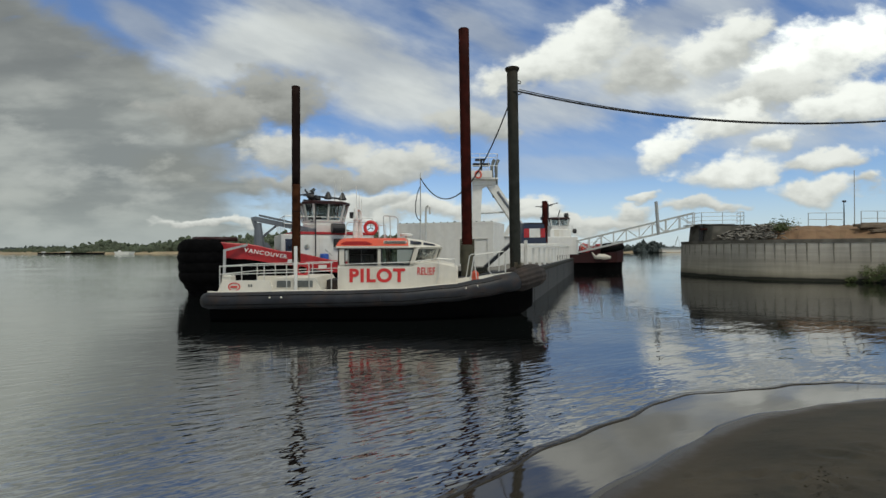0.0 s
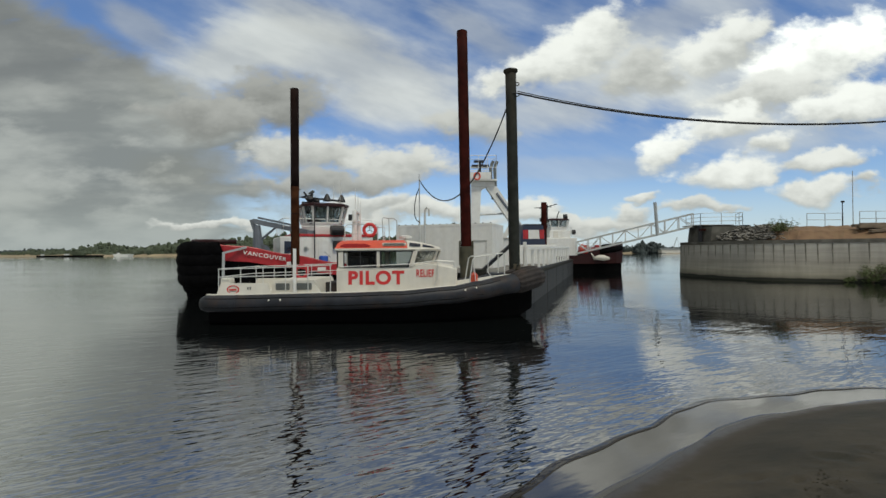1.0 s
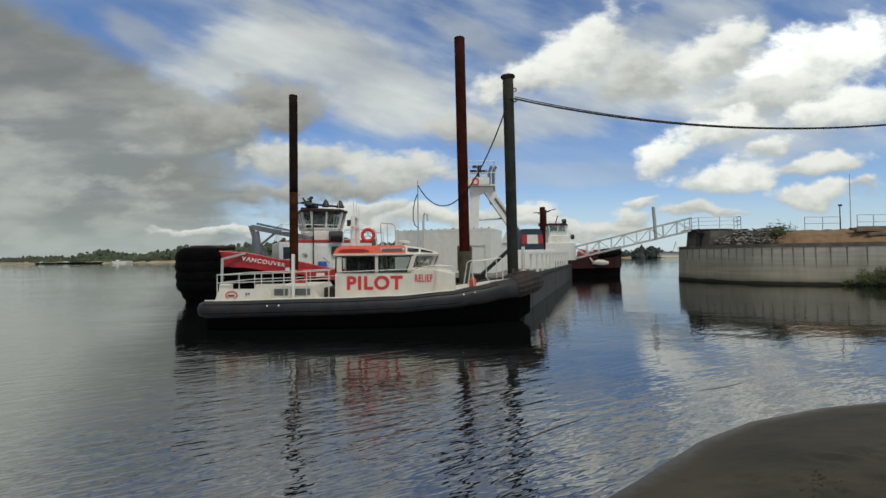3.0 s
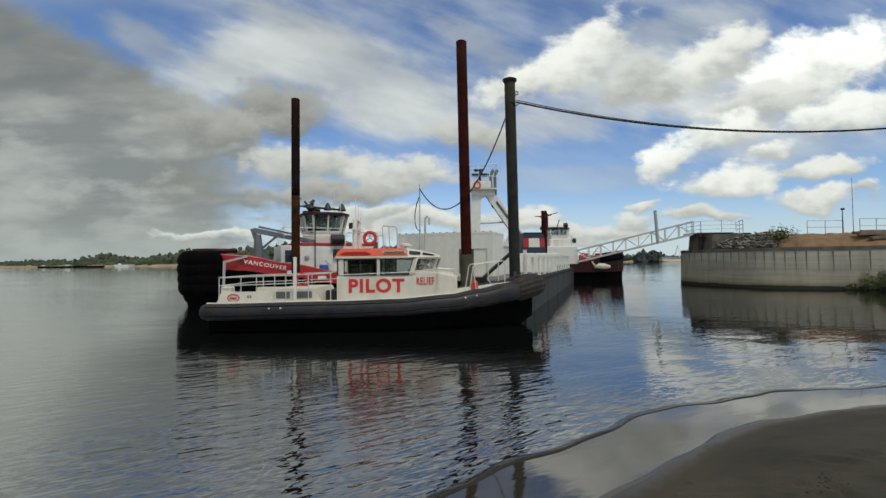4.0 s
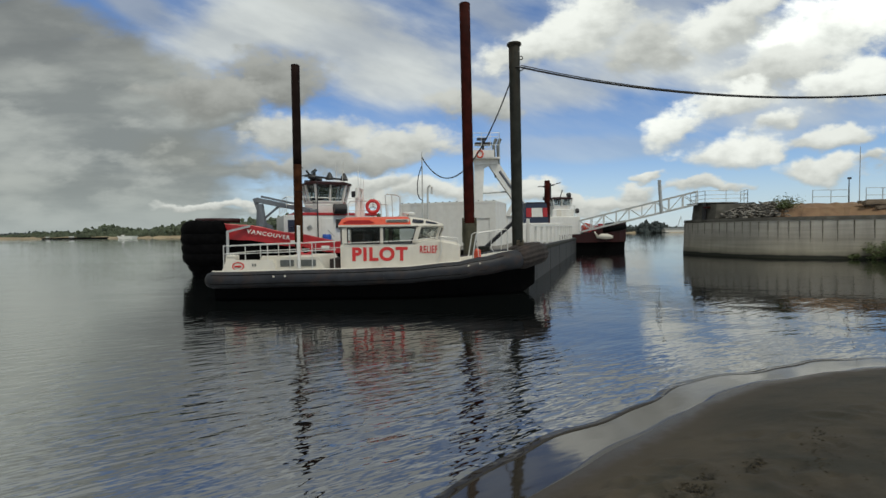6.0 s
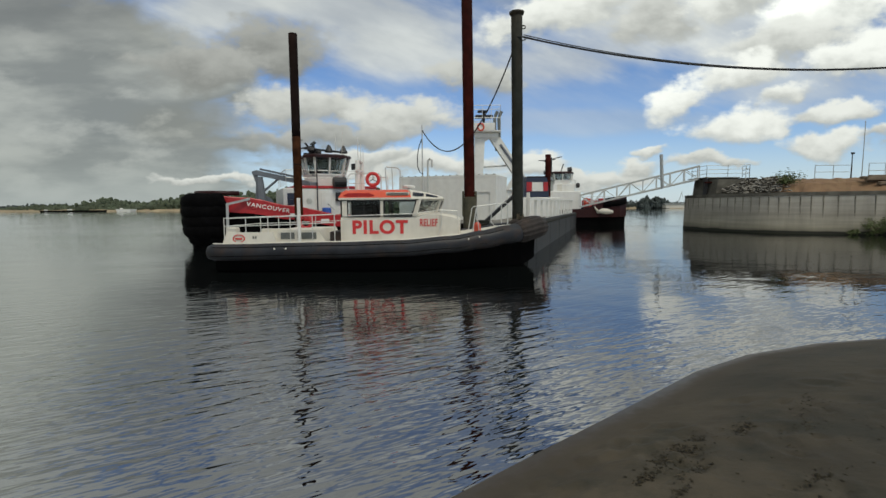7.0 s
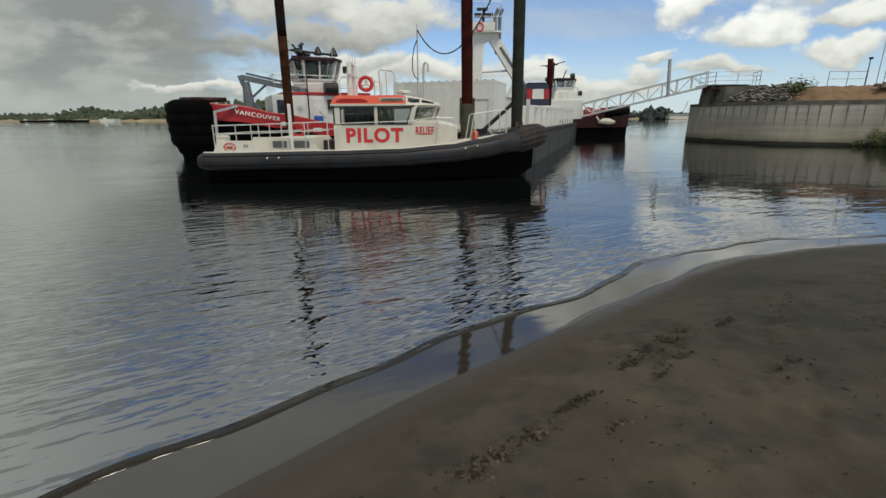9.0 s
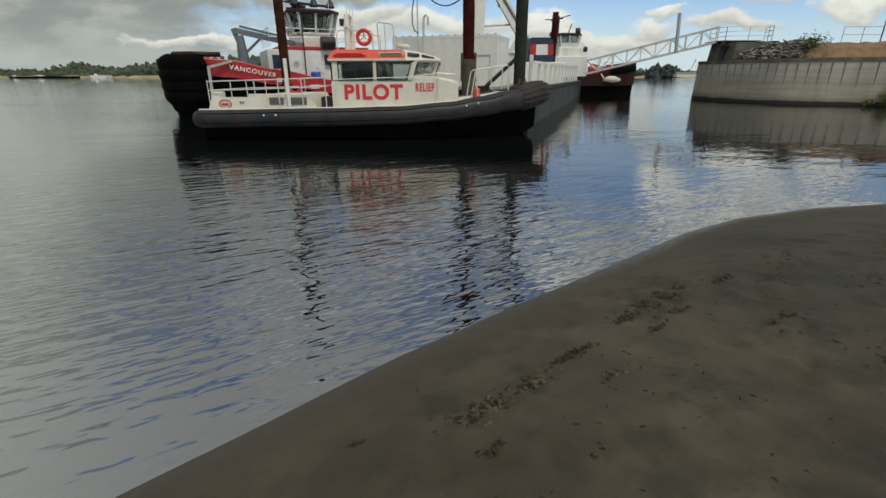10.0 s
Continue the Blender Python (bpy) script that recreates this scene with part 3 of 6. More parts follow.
def grid(xs, ys, height):
    X, Y = np.meshgrid(xs, ys)
    Z = height(X, Y)
    verts = np.stack([X, Y, Z], -1).reshape(-1, 3)
    nx, ny = len(xs), len(ys)
    i = np.arange(nx * ny).reshape(ny, nx)
    faces = np.stack([i[:-1, :-1], i[:-1, 1:], i[1:, 1:], i[1:, :-1]], -1).reshape(-1, 4)
    return verts, faces


def spaced(lo, a, b, hi, step):
    left = a - np.geomspace(step, a - lo, 26)[::-1]
    right = b + np.geomspace(step, hi - b, 26)
    return np.concatenate([left, np.arange(a, b + 1e-6, step), right])


def beach():
    rng = np.random.default_rng(5)
    pits = [(rng.uniform(-0.5, 5), rng.uniform(0.6, 5.6), rng.uniform(0.04, 0.11), rng.uniform(0.008, 0.028), rng.uniform(0, 3)) for _ in range(260)]

    def height(X, Y):
        Z = sand_height(X, Y)
        D = shore_distance(X, Y)
        for px, py, r, h, a in pits:
            u = (X - px) * math.cos(a) + (Y - py) * math.sin(a)
            v = -(X - px) * math.sin(a) + (Y - py) * math.cos(a)
            q = (u / (1.7 * r)) ** 2 + (v / r) ** 2
            Z = Z + np.where(D > 0.45, h * (-np.exp(-q) + 0.6 * np.exp(-((np.sqrt(q) - 1.5) ** 2) * 5)), 0)
        return Z
    v, f = grid(spaced(-200, -3.2, 9.0, 300, 0.045), spaced(-300, 0.4, 9.0, 200, 0.045), height)
    me = bpy.data.meshes.new("ground")
    me.from_pydata(v.tolist(), [], f.tolist())
    me.materials.append(SAND)
    me.polygons.foreach_set("use_smooth", [True] * len(me.polygons))
    return tagged(new("ground", me), "grey-brown river sand beach sloping down under the water", "beach", kind="structure")


ground = beach()


def far_bed():
    bm = box(B(), (-4500, -4500, -9), (4500, 4500, -7))
    return tagged(part("river_bed", bm, SAND), "dark river bed under the water", "river bed", kind="structure")


far_bed()


def water_sheet():
    def height(X, Y):
        r = np.hypot(X, Y - 4)
        fade = np.exp(-(r / 30) ** 2)
        return fade * (0.0012 * np.sin(2.1 * X + 4.1 * Y) * np.sin(0.6 * X - 0.3 * Y + 1) + 0.0008 * np.sin(5.2 * Y - 1.3 * X + 2 * np.sin(X)))
    v, f = grid(spaced(-4500, -14, 14, 4500, 0.16), spaced(-1500, -4, 24, 4800, 0.12), height)
    me = bpy.data.meshes.new("water")
    me.from_pydata(v.tolist(), [], f.tolist())
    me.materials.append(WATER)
    me.polygons.foreach_set("use_smooth", [True] * len(me.polygons))
    return tagged(new("water", me), "dark rippled river water reflecting the clouds", "water", kind="structure")


water = water_sheet()


def shore_line(first, last):
    pts = [Vector((float(x), float(y), 0)) for x, y in SHORE[first:last]]
    fine = []
    for i in range(len(pts) - 1):
        p0, p1, p2, p3 = pts[max(i - 1, 0)], pts[i], pts[i + 1], pts[min(i + 2, len(pts) - 1)]
        k = max(6, min(60, int((p2 - p1).length / 0.12)))
        for j in range(k):
            t = j / k
            fine.append(0.5 * (2 * p1 + (p2 - p0) * t + (2 * p0 - 5 * p1 + 4 * p2 - p3) * t * t + (3 * p1 - p0 - 3 * p2 + p3) * t ** 3))
    return fine


def shore_strip(fine, prof, wobble=0.0, seed=0.0):
    """A strip along the beach; prof: metres towards the land, height."""
    rings = []
    for i, p in enumerate(fine):
        d = (fine[min(i + 3, len(fine) - 1)] - fine[max(i - 3, 0)]).normalized()
        land = Vector((d.y, -d.x, 0))
        wob = wobble * (math.sin(p.x * 2.3 + seed) + 0.7 * math.sin(p.x * 0.9 + 2 * seed) + 0.35 * math.sin(p.x * 6.1 + seed))
        hh = 0.75 + 0.25 * math.sin(p.x * 1.7 + 2 + seed)
        rings.append([p + land * (a + wob) + Vector((0, 0, b * hh if b > 0.0135 else b)) for a, b in prof])
    return loft(B(), rings, closed=False, caps=False)


LINE = shore_line(2, 16)
film = tagged(part("shallow_film", shore_strip(LINE, [(-1.5, -0.004), (-0.75, 0.0065), (-0.35, 0.0095), (0.0, 0.010), (0.06, 0.010), (0.12, -0.02)], 0.045, 1.0), WATER_FILM, smooth=True), "smooth thin sheet of water lapping on the sand", "water", kind="structure")


def shore_wave(seed):
    """A low wave along the beach: a dark crest with a rippled back behind it."""
    w = thing("shore_wave", pose(0, 0, 0), "low dark wave rolling in along the sand", "wave", "waves at the shore", "structure")
    part("wave_back", shore_strip(LINE, [(-3.2, -0.012), (-2.2, 0.002), (-1.4, 0.0115), (-0.6, 0.012), (-0.22, 0.0135), (-0.08, 0.0150)], 0.07, seed), WATER, w, "rippled water behind the crest", smooth=True)
    part("wave_crest", shore_strip(LINE, [(-0.12, 0.008), (-0.10, 0.0126), (-0.07, 0.0165), (-0.045, 0.021), (-0.015, 0.020), (0.012, 0.0136), (0.025, -0.02)], 0.07, seed), WATER_EDGE, w, "dark wave crest", smooth=True)
    return w


wave_1 = shore_wave(0.3)
wave_2 = shore_wave(1.7)
wave_3 = shore_wave(3.1)


# ---- the pilot boat ----
SHEER = [(-5.95, 0.74), (-1.1, 0.80), (0.9, 0.85), (2.86, 0.98), (3.9, 1.12), (5.0, 1.29), (6.2, 1.50)]   # height of the collar's centre
BEAM = [(-5.95, 1.7), (-5.0, 1.9), (1.5, 1.9), (3.2, 1.72), (4.6, 1.25), (5.6, 0.68), (6.15, 0.25), (6.3, 0.0)]


def pilot_boat(m):
    boat = thing("pilot_boat", m, "cream and orange pilot boat with thick black rubber collar beside barge", "boat")

    def beam_at(x):
        for (a, va), (b, vb) in zip(BEAM, BEAM[1:]):
            if x <= b:
                return va + (vb - va) * max(0.0, (x - a) / (b - a))
        return 0.0
    # hull under the collar
    rings = []
    for i in range(25):
        x = -5.8 + 11.9 * i / 24
        w, z = beam_at(x) - 0.12, smooth_curve(SHEER, x)
        w = max(w, 0.06)
        fine = 1 - 0.55 * max(0.0, (x - 1) / 5.5)
        stem = -0.35 + 0.75 * max(0.0, (x - 4.2) / 1.9) ** 2
        rings.append([(x, -w, z + 0.12), (x, -w * 0.93 * fine, max(stem, 0.05)), (x, -w * 0.55 * fine, stem), (x, 0, stem - 0.1), (x, w * 0.55 * fine, stem), (x, w * 0.93 * fine, max(stem, 0.05)), (x, w, z + 0.12)])
    part("hull", loft(B(), rings), HULL, boat, "black painted hull", smooth=False)
    # collar
    pts, rad = [], []
    xs = [-5.97, -5.88] + [-5.7 + 11.7 * i / 36 for i in range(37)]
    for x in xs:
        pts.append((x, -beam_at(x), smooth_curve(SHEER, x)))
        rad.append(0.12 if x < -5.9 else 0.25 if x < -5.8 else 0.30 + 0.07 * max(0, (x - 2) / 4))
    nose = [(6.06, -0.3, 1.50), (6.2, 0, 1.51), (6.06, 0.3, 1.50)]
    full = pts + nose + [(x, -y, z) for x, y, z in reversed(pts)]
    part("collar", tube(B(), full, rad + [0.38, 0.38, 0.38] + rad[::-1], 18), COLLAR, boat, "black rubber collar with brown scuffs", smooth=True)
    # ribbed fender wrapped round the bow, ridges running along it
    side = [(x, -beam_at(x), smooth_curve(SHEER, x)) for x in (5.30, 5.50, 5.68, 5.84, 5.96)]
    way = [Vector(p) for p in side + [(6.08, -0.30, 1.50), (6.20, -0.12, 1.51), (6.20, 0.12, 1.51), (6.08, 0.30, 1.50)] + [(x, -y, z) for x, y, z in reversed(side)]]
    rings = []
    for i, p in enumerate(way):
        d = (way[min(i + 1, len(way) - 1)] - way[max(i - 1, 0)]).normalized()
        out = d.cross(Vector((0, 0, 1))).normalized()
        up = out.cross(d)
        r = 0.36 if i in (0, len(way) - 1) else 0.415
        rings.append([p + (r + (0.022 if k % 4 < 2 else 0.0)) * (math.cos(2 * math.pi * k / 56) * out + math.sin(2 * math.pi * k / 56) * up) for k in range(56)])
    part("bow_fender", loft(B(), rings), NOSE, boat, "scuffed ribbed brown-black bow fender")
    # dark seams and a patch along the collar
    bm = B()
    tube(bm, [(x, y - r * 0.80, z + r * 0.62) for (x, y, z), r in zip(pts[2:-4], rad[2:-4])], 0.012, 5)
    tube(bm, [(x, y - r * 0.93, z - r * 0.40) for (x, y, z), r in zip(pts[2:-4], rad[2:-4])], 0.010, 5)
    part("collar_seam", bm, RUBBER, boat, "dark glued seam along the collar")
    for x in (-4.6, -2.1, 0.4, 2.6, 4.3):
        y, z, r = -beam_at(x), smooth_curve(SHEER, x), 0.30 + 0.07 * max(0, (x - 2) / 4)
        lean = (beam_at(x + 0.05) - beam_at(x - 0.05)) / 0.1
        part("collar_joint", tube(B(), [(x - 0.025, y - 0.025 * -lean, z), (x + 0.025, y + 0.025 * -lean, z)], r + 0.006, 24), COLLAR, boat)
    # deck and gunwale
    outline = [(x, -beam_at(x) + 0.02, smooth_curve(SHEER, x) + 0.27) for x in [-5.75 + 11.75 * i / 24 for i in range(25)]]
    bm = B()
    loft(bm, [[p, (p[0], -p[1], p[2]), (p[0], -p[1], p[2] - 0.06), (p[0], p[1], p[2] - 0.06)] for p in outline])
    part("deck", bm, CREAM, boat, "aged cream deck and gunwale")
    bm = B()
    tube(bm, [(x, y - 0.03, z + 0.03) for x, y, z in outline], 0.035, 6)
    part("rub_strake", bm, CREAM, boat)
    # cabin
    z0 = 1.05
    ys = 1.42
    X0 = -1.23  # cabin aft wall, boat's own axis
    rings = []
    for x, y, z in ((X0, ys, 1.94), (1.45, ys, 1.96), (1.75, ys, 2.08), (2.3, ys, 2.12), (2.5, ys - 0.03, 2.08), (3.05, ys - 0.14, 1.96), (3.14, ys - 0.22, 1.89)):
        rings.append([(x, -y, z0 - 0.05), (x, -y, z - 0.08), (x, -y + 0.07, z), (x, y - 0.07, z), (x, y, z - 0.08), (x, y, z0 - 0.05)])
    part("cabin_lower", loft(B(), rings), CREAM, boat, "cream cabin side and fore trunk")
    # upper cabin: posts and rails round real panes, the front leaning forward
    yu = ys - 0.04
    roof_z = 2.61

    def frame_side(sg):
        b2 = B()
        y0, y1 = sg * (yu - 0.06), sg * yu
        lo, hi = min(y0, y1), max(y0, y1)
        box(b2, (X0, lo, 1.96), (X0 + 0.26, hi, roof_z))
        box(b2, (0.20, lo, 1.96), (0.35, hi, roof_z))
        box(b2, (X0, lo, roof_z - 0.06), (1.62, hi, roof_z + 0.02))
        prism(b2, [(1.34, 1.96), (1.47, 1.96), (1.66, roof_z), (1.52, roof_z)], "y", lo, hi)
        box(b2, (X0, lo, 1.90), (1.45, hi, 1.98))
        fr = part("window_frame", b2, CREAM, boat)
        for (a0, b0), (a1, b1) in (((X0 + 0.26, 0.20), (X0 + 0.26, 0.20)), ((0.35, 1.36), (0.35, 1.53))):
            p = prism(B(), [(a0, 1.97), (b0, 1.97), (b1, roof_z - 0.05), (a1, roof_z - 0.05)], "y", sg * (yu - 0.035) - 0.006, sg * (yu - 0.035) + 0.006)
            part("window_pane", p, GLASS, fr, "dark cabin window pane").visible_shadow = False
            b3 = B()
            zl, zh = 1.975, roof_z - 0.055
            for p0, p1 in (((a0, zl), (b0, zl)), ((b0, zl), (b1, zh)), ((b1, zh), (a1, zh)), ((a1, zh), (a0, zl))):
                beam(b3, (p0[0], sg * (yu + 0.004), p0[1]), (p1[0], sg * (yu + 0.004), p1[1]), 0.035, 0.035)
            if b0 < 0.3:
                beam(b3, ((a0 + b0) / 2, sg * yu, zl), ((a0 + b0) / 2, sg * yu, zh), 0.03, 0.03)
            part("window_rubber", b3, BLACK, fr, "black window seal")
    frame_side(-1)
    frame_side(1)
    loq = [(1.50, -yu), (2.20, -0.66), (2.30, 0.0), (2.20, 0.66), (1.50, yu)]
    hiq = [(1.68, -yu), (2.42, -0.70), (2.52, 0.0), (2.42, 0.70), (1.68, yu)]
    zl, zh = 2.07, roof_z
    posts = B()
    for (ax, ay), (bx, by) in zip(loq, hiq):
        beam(posts, (ax, ay, zl - 0.1), (bx, by, zh), 0.09, 0.09)
    for q, z in ((loq, zl), (hiq, zh - 0.02)):
        for (ax, ay), (bx, by) in zip(q, q[1:]):
            beam(posts, (ax, ay, z), (bx, by, z), 0.08, 0.08)
    ws = part("windscreen_frame", posts, CREAM, boat)
    for i in range(4):
        b3 = B()
        b3.faces.new([b3.verts.new(p) for p in ((*loq[i], zl), (*loq[i + 1], zl), (*hiq[i + 1], zh - 0.02), (*hiq[i], zh - 0.02))])
        bmesh.ops.solidify(b3, geom=list(b3.faces), thickness=0.01)
        part("windscreen_pane", b3, GLASS, ws, "forward-leaning windscreen pane").visible_shadow = False
        b4 = B()
        a = Vector((*loq[i], zl)).lerp(Vector((*loq[i + 1], zl)), 0.25)
        b = Vector((*hiq[i], zh)).lerp(Vector((*hiq[i + 1], zh)), 0.6)
        n = Vector((0.05, -0.05 if i < 2 else 0.05, 0))
        tube(b4, [a + n, a.lerp(b, 0.85) + n], 0.013, 5)
        part("wiper", b4, BLACK, ws)
    # aft wall and inside
    bm = B()
    box(bm, (X0, -yu, 1.96), (X0 + 0.05, -0.35, roof_z))
    box(bm, (X0, 0.35, 1.96), (X0 + 0.05, yu, roof_z))
    box(bm, (X0, -0.35, 2.5), (X0 + 0.05, 0.35, roof_z))
    part("aft_wall", bm, CREAM, boat)
    # black panel added behind the aft window in place of the cabin's inner shade
    part("bulkhead", box(B(), (X0 + 0.1, 0.1, 1.3), (0.2, 0.16, roof_z - 0.05)), BLACK, boat)
    part("seat", box(B(), (X0 + 0.3, -0.9, 1.5), (X0 + 1.1, 0.9, 2.35), 0.04), BLACK, boat, "dark seats inside the cabin")
    part("console", box(B(), (1.3, -0.9, 1.6), (2.0, 0.9, 2.16), 0.05), BLACK, boat)
    # roof: orange band, light top, grey visor dropping to the front
    def ring(z, gx, gy, drop=0.0):
        return [(X0 - 0.06 + gx, -ys - 0.03 + gy, z), (1.35 - gx, -ys - 0.03 + gy, z - drop * 0.2), (1.35 - gx, ys + 0.03 - gy, z - drop * 0.2), (X0 - 0.06 + gx, ys + 0.03 - gy, z)]
    part("roof_edge", loft(B(), [ring(2.58, 0.03, 0.03), ring(2.60, 0, 0), ring(2.66, 0, 0)]), CREAM, boat)
    part("roof", loft(B(), [ring(2.66, 0.0, 0.0), ring(2.87, 0.08, 0.20), ring(2.96, 0.2, 0.45)]), ORANGE, boat, "orange-red cabin roof")
    vis = [[(1.33, -1.44, 2.66), (1.33, -1.27, 2.93), (1.2, -1.0, 3.02), (1.2, 1.0, 3.02), (1.33, 1.27, 2.93), (1.33, 1.44, 2.66)],
           [(1.85, -1.40, 2.66), (1.85, -1.15, 2.86), (1.85, -0.9, 2.92), (1.85, 0.9, 2.92), (1.85, 1.15, 2.86), (1.85, 1.40, 2.66)],
           [(2.50, -0.82, 2.66), (2.50, -0.78, 2.71), (2.50, -0.7, 2.74), (2.50, 0.7, 2.74), (2.50, 0.78, 2.71), (2.50, 0.82, 2.66)]]
    vis = [[(x, y, z - 0.05) for x, y, z in row] for row in vis]
    part("visor", loft(B(), vis), CREAM, boat, "cream sloping visor over the windscreen")
    for x0, x1, name, m, lift in ((1.40, 1.80, "solar_panel", NAVY, 0.0), (1.88, 2.30, "brow_panel", NAVY, 0.0)):
        def edge_at(x, low):
            f = (x - 1.33) / 0.52 if x < 1.85 else (x - 1.85) / 0.65
            lo0, lo1 = ((-1.44, 2.61), (-1.40, 2.61)) if x < 1.85 else ((-1.40, 2.61), (-0.82, 2.61))
            hi0, hi1 = ((-1.27, 2.88), (-1.15, 2.81)) if x < 1.85 else ((-1.15, 2.81), (-0.78, 2.66))
            lo = Vector((x, lo0[0] + (lo1[0] - lo0[0]) * f, lo0[1] + (lo1[1] - lo0[1]) * f))
            hi = Vector((x, hi0[0] + (hi1[0] - hi0[0]) * f, hi0[1] + (hi1[1] - hi0[1]) * f))
            return lo.lerp(hi, low) + Vector((0, -0.012, 0.012))
        bm = B()
        bm.faces.new([bm.verts.new(p) for p in (edge_at(x0, 0.42), edge_at(x1, 0.42), edge_at(x1, 0.92), edge_at(x0, 0.92))])
        bmesh.ops.solidify(bm, geom=list(bm.faces), thickness=0.015)
        part(name, bm, m, boat, "dark blue panel set in the brow over the windscreen")
    bm = box(B(), (0.42, -1.40, 2.735), (1.28, -1.20, 2.855), 0.04)
    rv = part("roof_vent", bm, CREAM, boat, "cream-framed vent in the roof")
    bm = B()
    for k in range(4):
        box(bm, (0.48, -1.42, 2.758 + 0.023 * k), (1.22, -1.38, 2.77 + 0.023 * k))
    part("vent_slats", bm, GRILLE, rv)
    bm = prism(B(), [(0.95, 2.69), (1.55, 2.69), (1.7, 2.75), (1.55, 2.83), (0.95, 2.83), (0.8, 2.75)], "y", -1.425 - 0.0, -1.30)
    for v in bm.verts:
        v.co.x = (v.co.x - 1.25) * 1.25 - 0.55
    part("roof_mark", bm, MARK, boat, "darker red arrow mark on the roof edge")
    bm = tube(B(), [(1.2, -0.5, 2.93), (1.2, -0.5, 3.04)], 0.05, 10)
    tube(bm, [(1.2, -0.5, 3.04), (1.2, -0.5, 3.12), (1.2, -0.5, 3.15)], [0.24, 0.24, 0.14], 18)
    part("radar_dome", bm, WHITE, boat, "white radar dome", smooth=False)
    # life ring on the roof rail, with a stand
    bm = torus(B(), (-0.08, -1.05, 3.34), 0.215, 0.062)
    lr = part("life_ring", bm, LETTER, boat, "red life ring", smooth=True)
    bm = B()
    for a in (90, 210, 330):
        beam(bm, (-0.08, -1.05, 3.34), (-0.08 + 0.2 * math.cos(radians(a)), -1.05, 3.34 + 0.2 * math.sin(radians(a))), 0.02, 0.02)
    part("ring_bracket", bm, BLACK, lr)
    bm = B()
    tube(bm, [(-1.0, -1.05, 2.9), (-1.0, -1.05, 3.45), (-0.9, -1.05, 3.55), (0.15, -1.05, 3.55), (0.22, -1.05, 3.45), (0.22, -1.05, 2.9)], 0.02, 6)
    tube(bm, [(-1.0, -1.05, 3.2), (0.22, -1.05, 3.2)], 0.014, 6)
    part("roof_rail", bm, ALU, boat, "bent aluminium rail on the roof")
    bm = B()
    tube(bm, [(0.42, -1.0, 2.9), (0.38, -1.0, 3.74), (0.42, -1.0, 3.80), (0.82, -1.0, 3.76), (0.92, -1.0, 3.68), (0.95, -1.0, 2.9)], 0.022, 6)
    tube(bm, [(0.65, -1.0, 2.9), (0.62, -1.0, 3.78)], 0.016, 6)
    part("roof_rail", bm, ALU, boat, "bent aluminium rail on the roof")
    part("roof_rail", tube(B(), [(-1.0, 1.05, 2.9), (-1.0, 1.05, 3.55), (0.22, 1.05, 3.55), (0.22, 1.05, 2.9)], 0.02, 6), ALU, boat)
    # mast arch behind the cabin
    bm = B()
    tube(bm, [(-0.75, -0.5, 2.9), (-0.75, -0.45, 4.1)], [0.11, 0.08], 10)
    tube(bm, [(-0.75, 0.5, 2.9), (-0.75, 0.45, 4.1)], [0.11, 0.08], 10)
    beam(bm, (-0.75, -0.7, 3.72), (-0.75, 0.7, 3.72), 0.12, 0.08)
    beam(bm, (-0.75, -0.45, 4.1), (-0.75, 0.45, 4.1), 0.1, 0.06)
    part("mast_arch", bm, WHITE, boat, "white mast arch")
    for k, (x, y, h) in enumerate(((-0.75, -0.3, 0.9), (-0.75, 0.3, 0.7), (-0.6, 0.0, 0.45))):
        part("antenna", tube(B(), [(x, y, 4.1), (x, y, 4.1 + h)], [0.018, 0.008], 6), WHITE, boat)
    bm = box(B(), (-1.0, -0.42, 3.75), (-0.8, -0.2, 3.98), 0.02)
    part("floodlight", bm, BLACK, boat)
    # grab rail and rope along the cabin side
    bm = B()
    tube(bm, [(X0 + 0.15, -ys - 0.06, 2.0), (1.5, -ys - 0.06, 2.08), (2.4, -1.42, 2.20), (3.0, -1.30, 2.16), (3.05, -1.28, 1.95)], 0.018, 6)
    for x in (X0 + 0.15, X0 + 0.9, X0 + 1.7, 1.4):
        tube(bm, [(x, -ys - 0.06, 2.0 + 0.03 * (x - X0)), (x, -ys + 0.02, 1.97 + 0.02 * (x - X0))], 0.012, 5)
    tube(bm, [(2.42, -1.5, 2.12), (2.46, -1.5, 1.7), (2.35, -1.52, 1.4), (2.25, -1.52, 1.15)], 0.016, 6)
    part("grab_rail", bm, ALU, boat)
    lettering("lettering", "PILOT", 0.51, 2.02, LETTER, boat, pose(-0.80, -ys - 0.012, 1.34, 90, 0, 0), "large red letters PILOT", 0.038, 1.14)
    lettering("lettering", "RELIEF", 0.27, 0.64, LETTER, boat, pose(1.66, -ys - 0.012, 1.61, 90, 0, 0), "red letters RELIEF", 0.02, 1.12)
    # aft deck: bulwark, engine boxes with grilles, rails
    bm = B()
    loft(bm, [[(-5.45, -1.72 * s, 1.0), (-5.3, -1.66 * s, 1.44), (-3.62, -1.66 * s, 1.44), (-3.5, -1.70 * s, 1.0)] for s in (1, 0.95)])
    part("bulwark", bm, CREAM, boat, "cream aft bulwark")
    bm = loft(B(), [[(-5.45, 1.72 * s, 1.0), (-5.3, 1.66 * s, 1.44), (-3.62, 1.66 * s, 1.44), (-3.5, 1.70 * s, 1.0)] for s in (1, 0.95)])
    part("bulwark", bm, CREAM, boat)
    bm = prism(B(), [(-3.6, 1.0), (-3.52, 1.52), (-2.05, 1.52), (-1.75, 1.0)], "y", -1.45, 1.3)
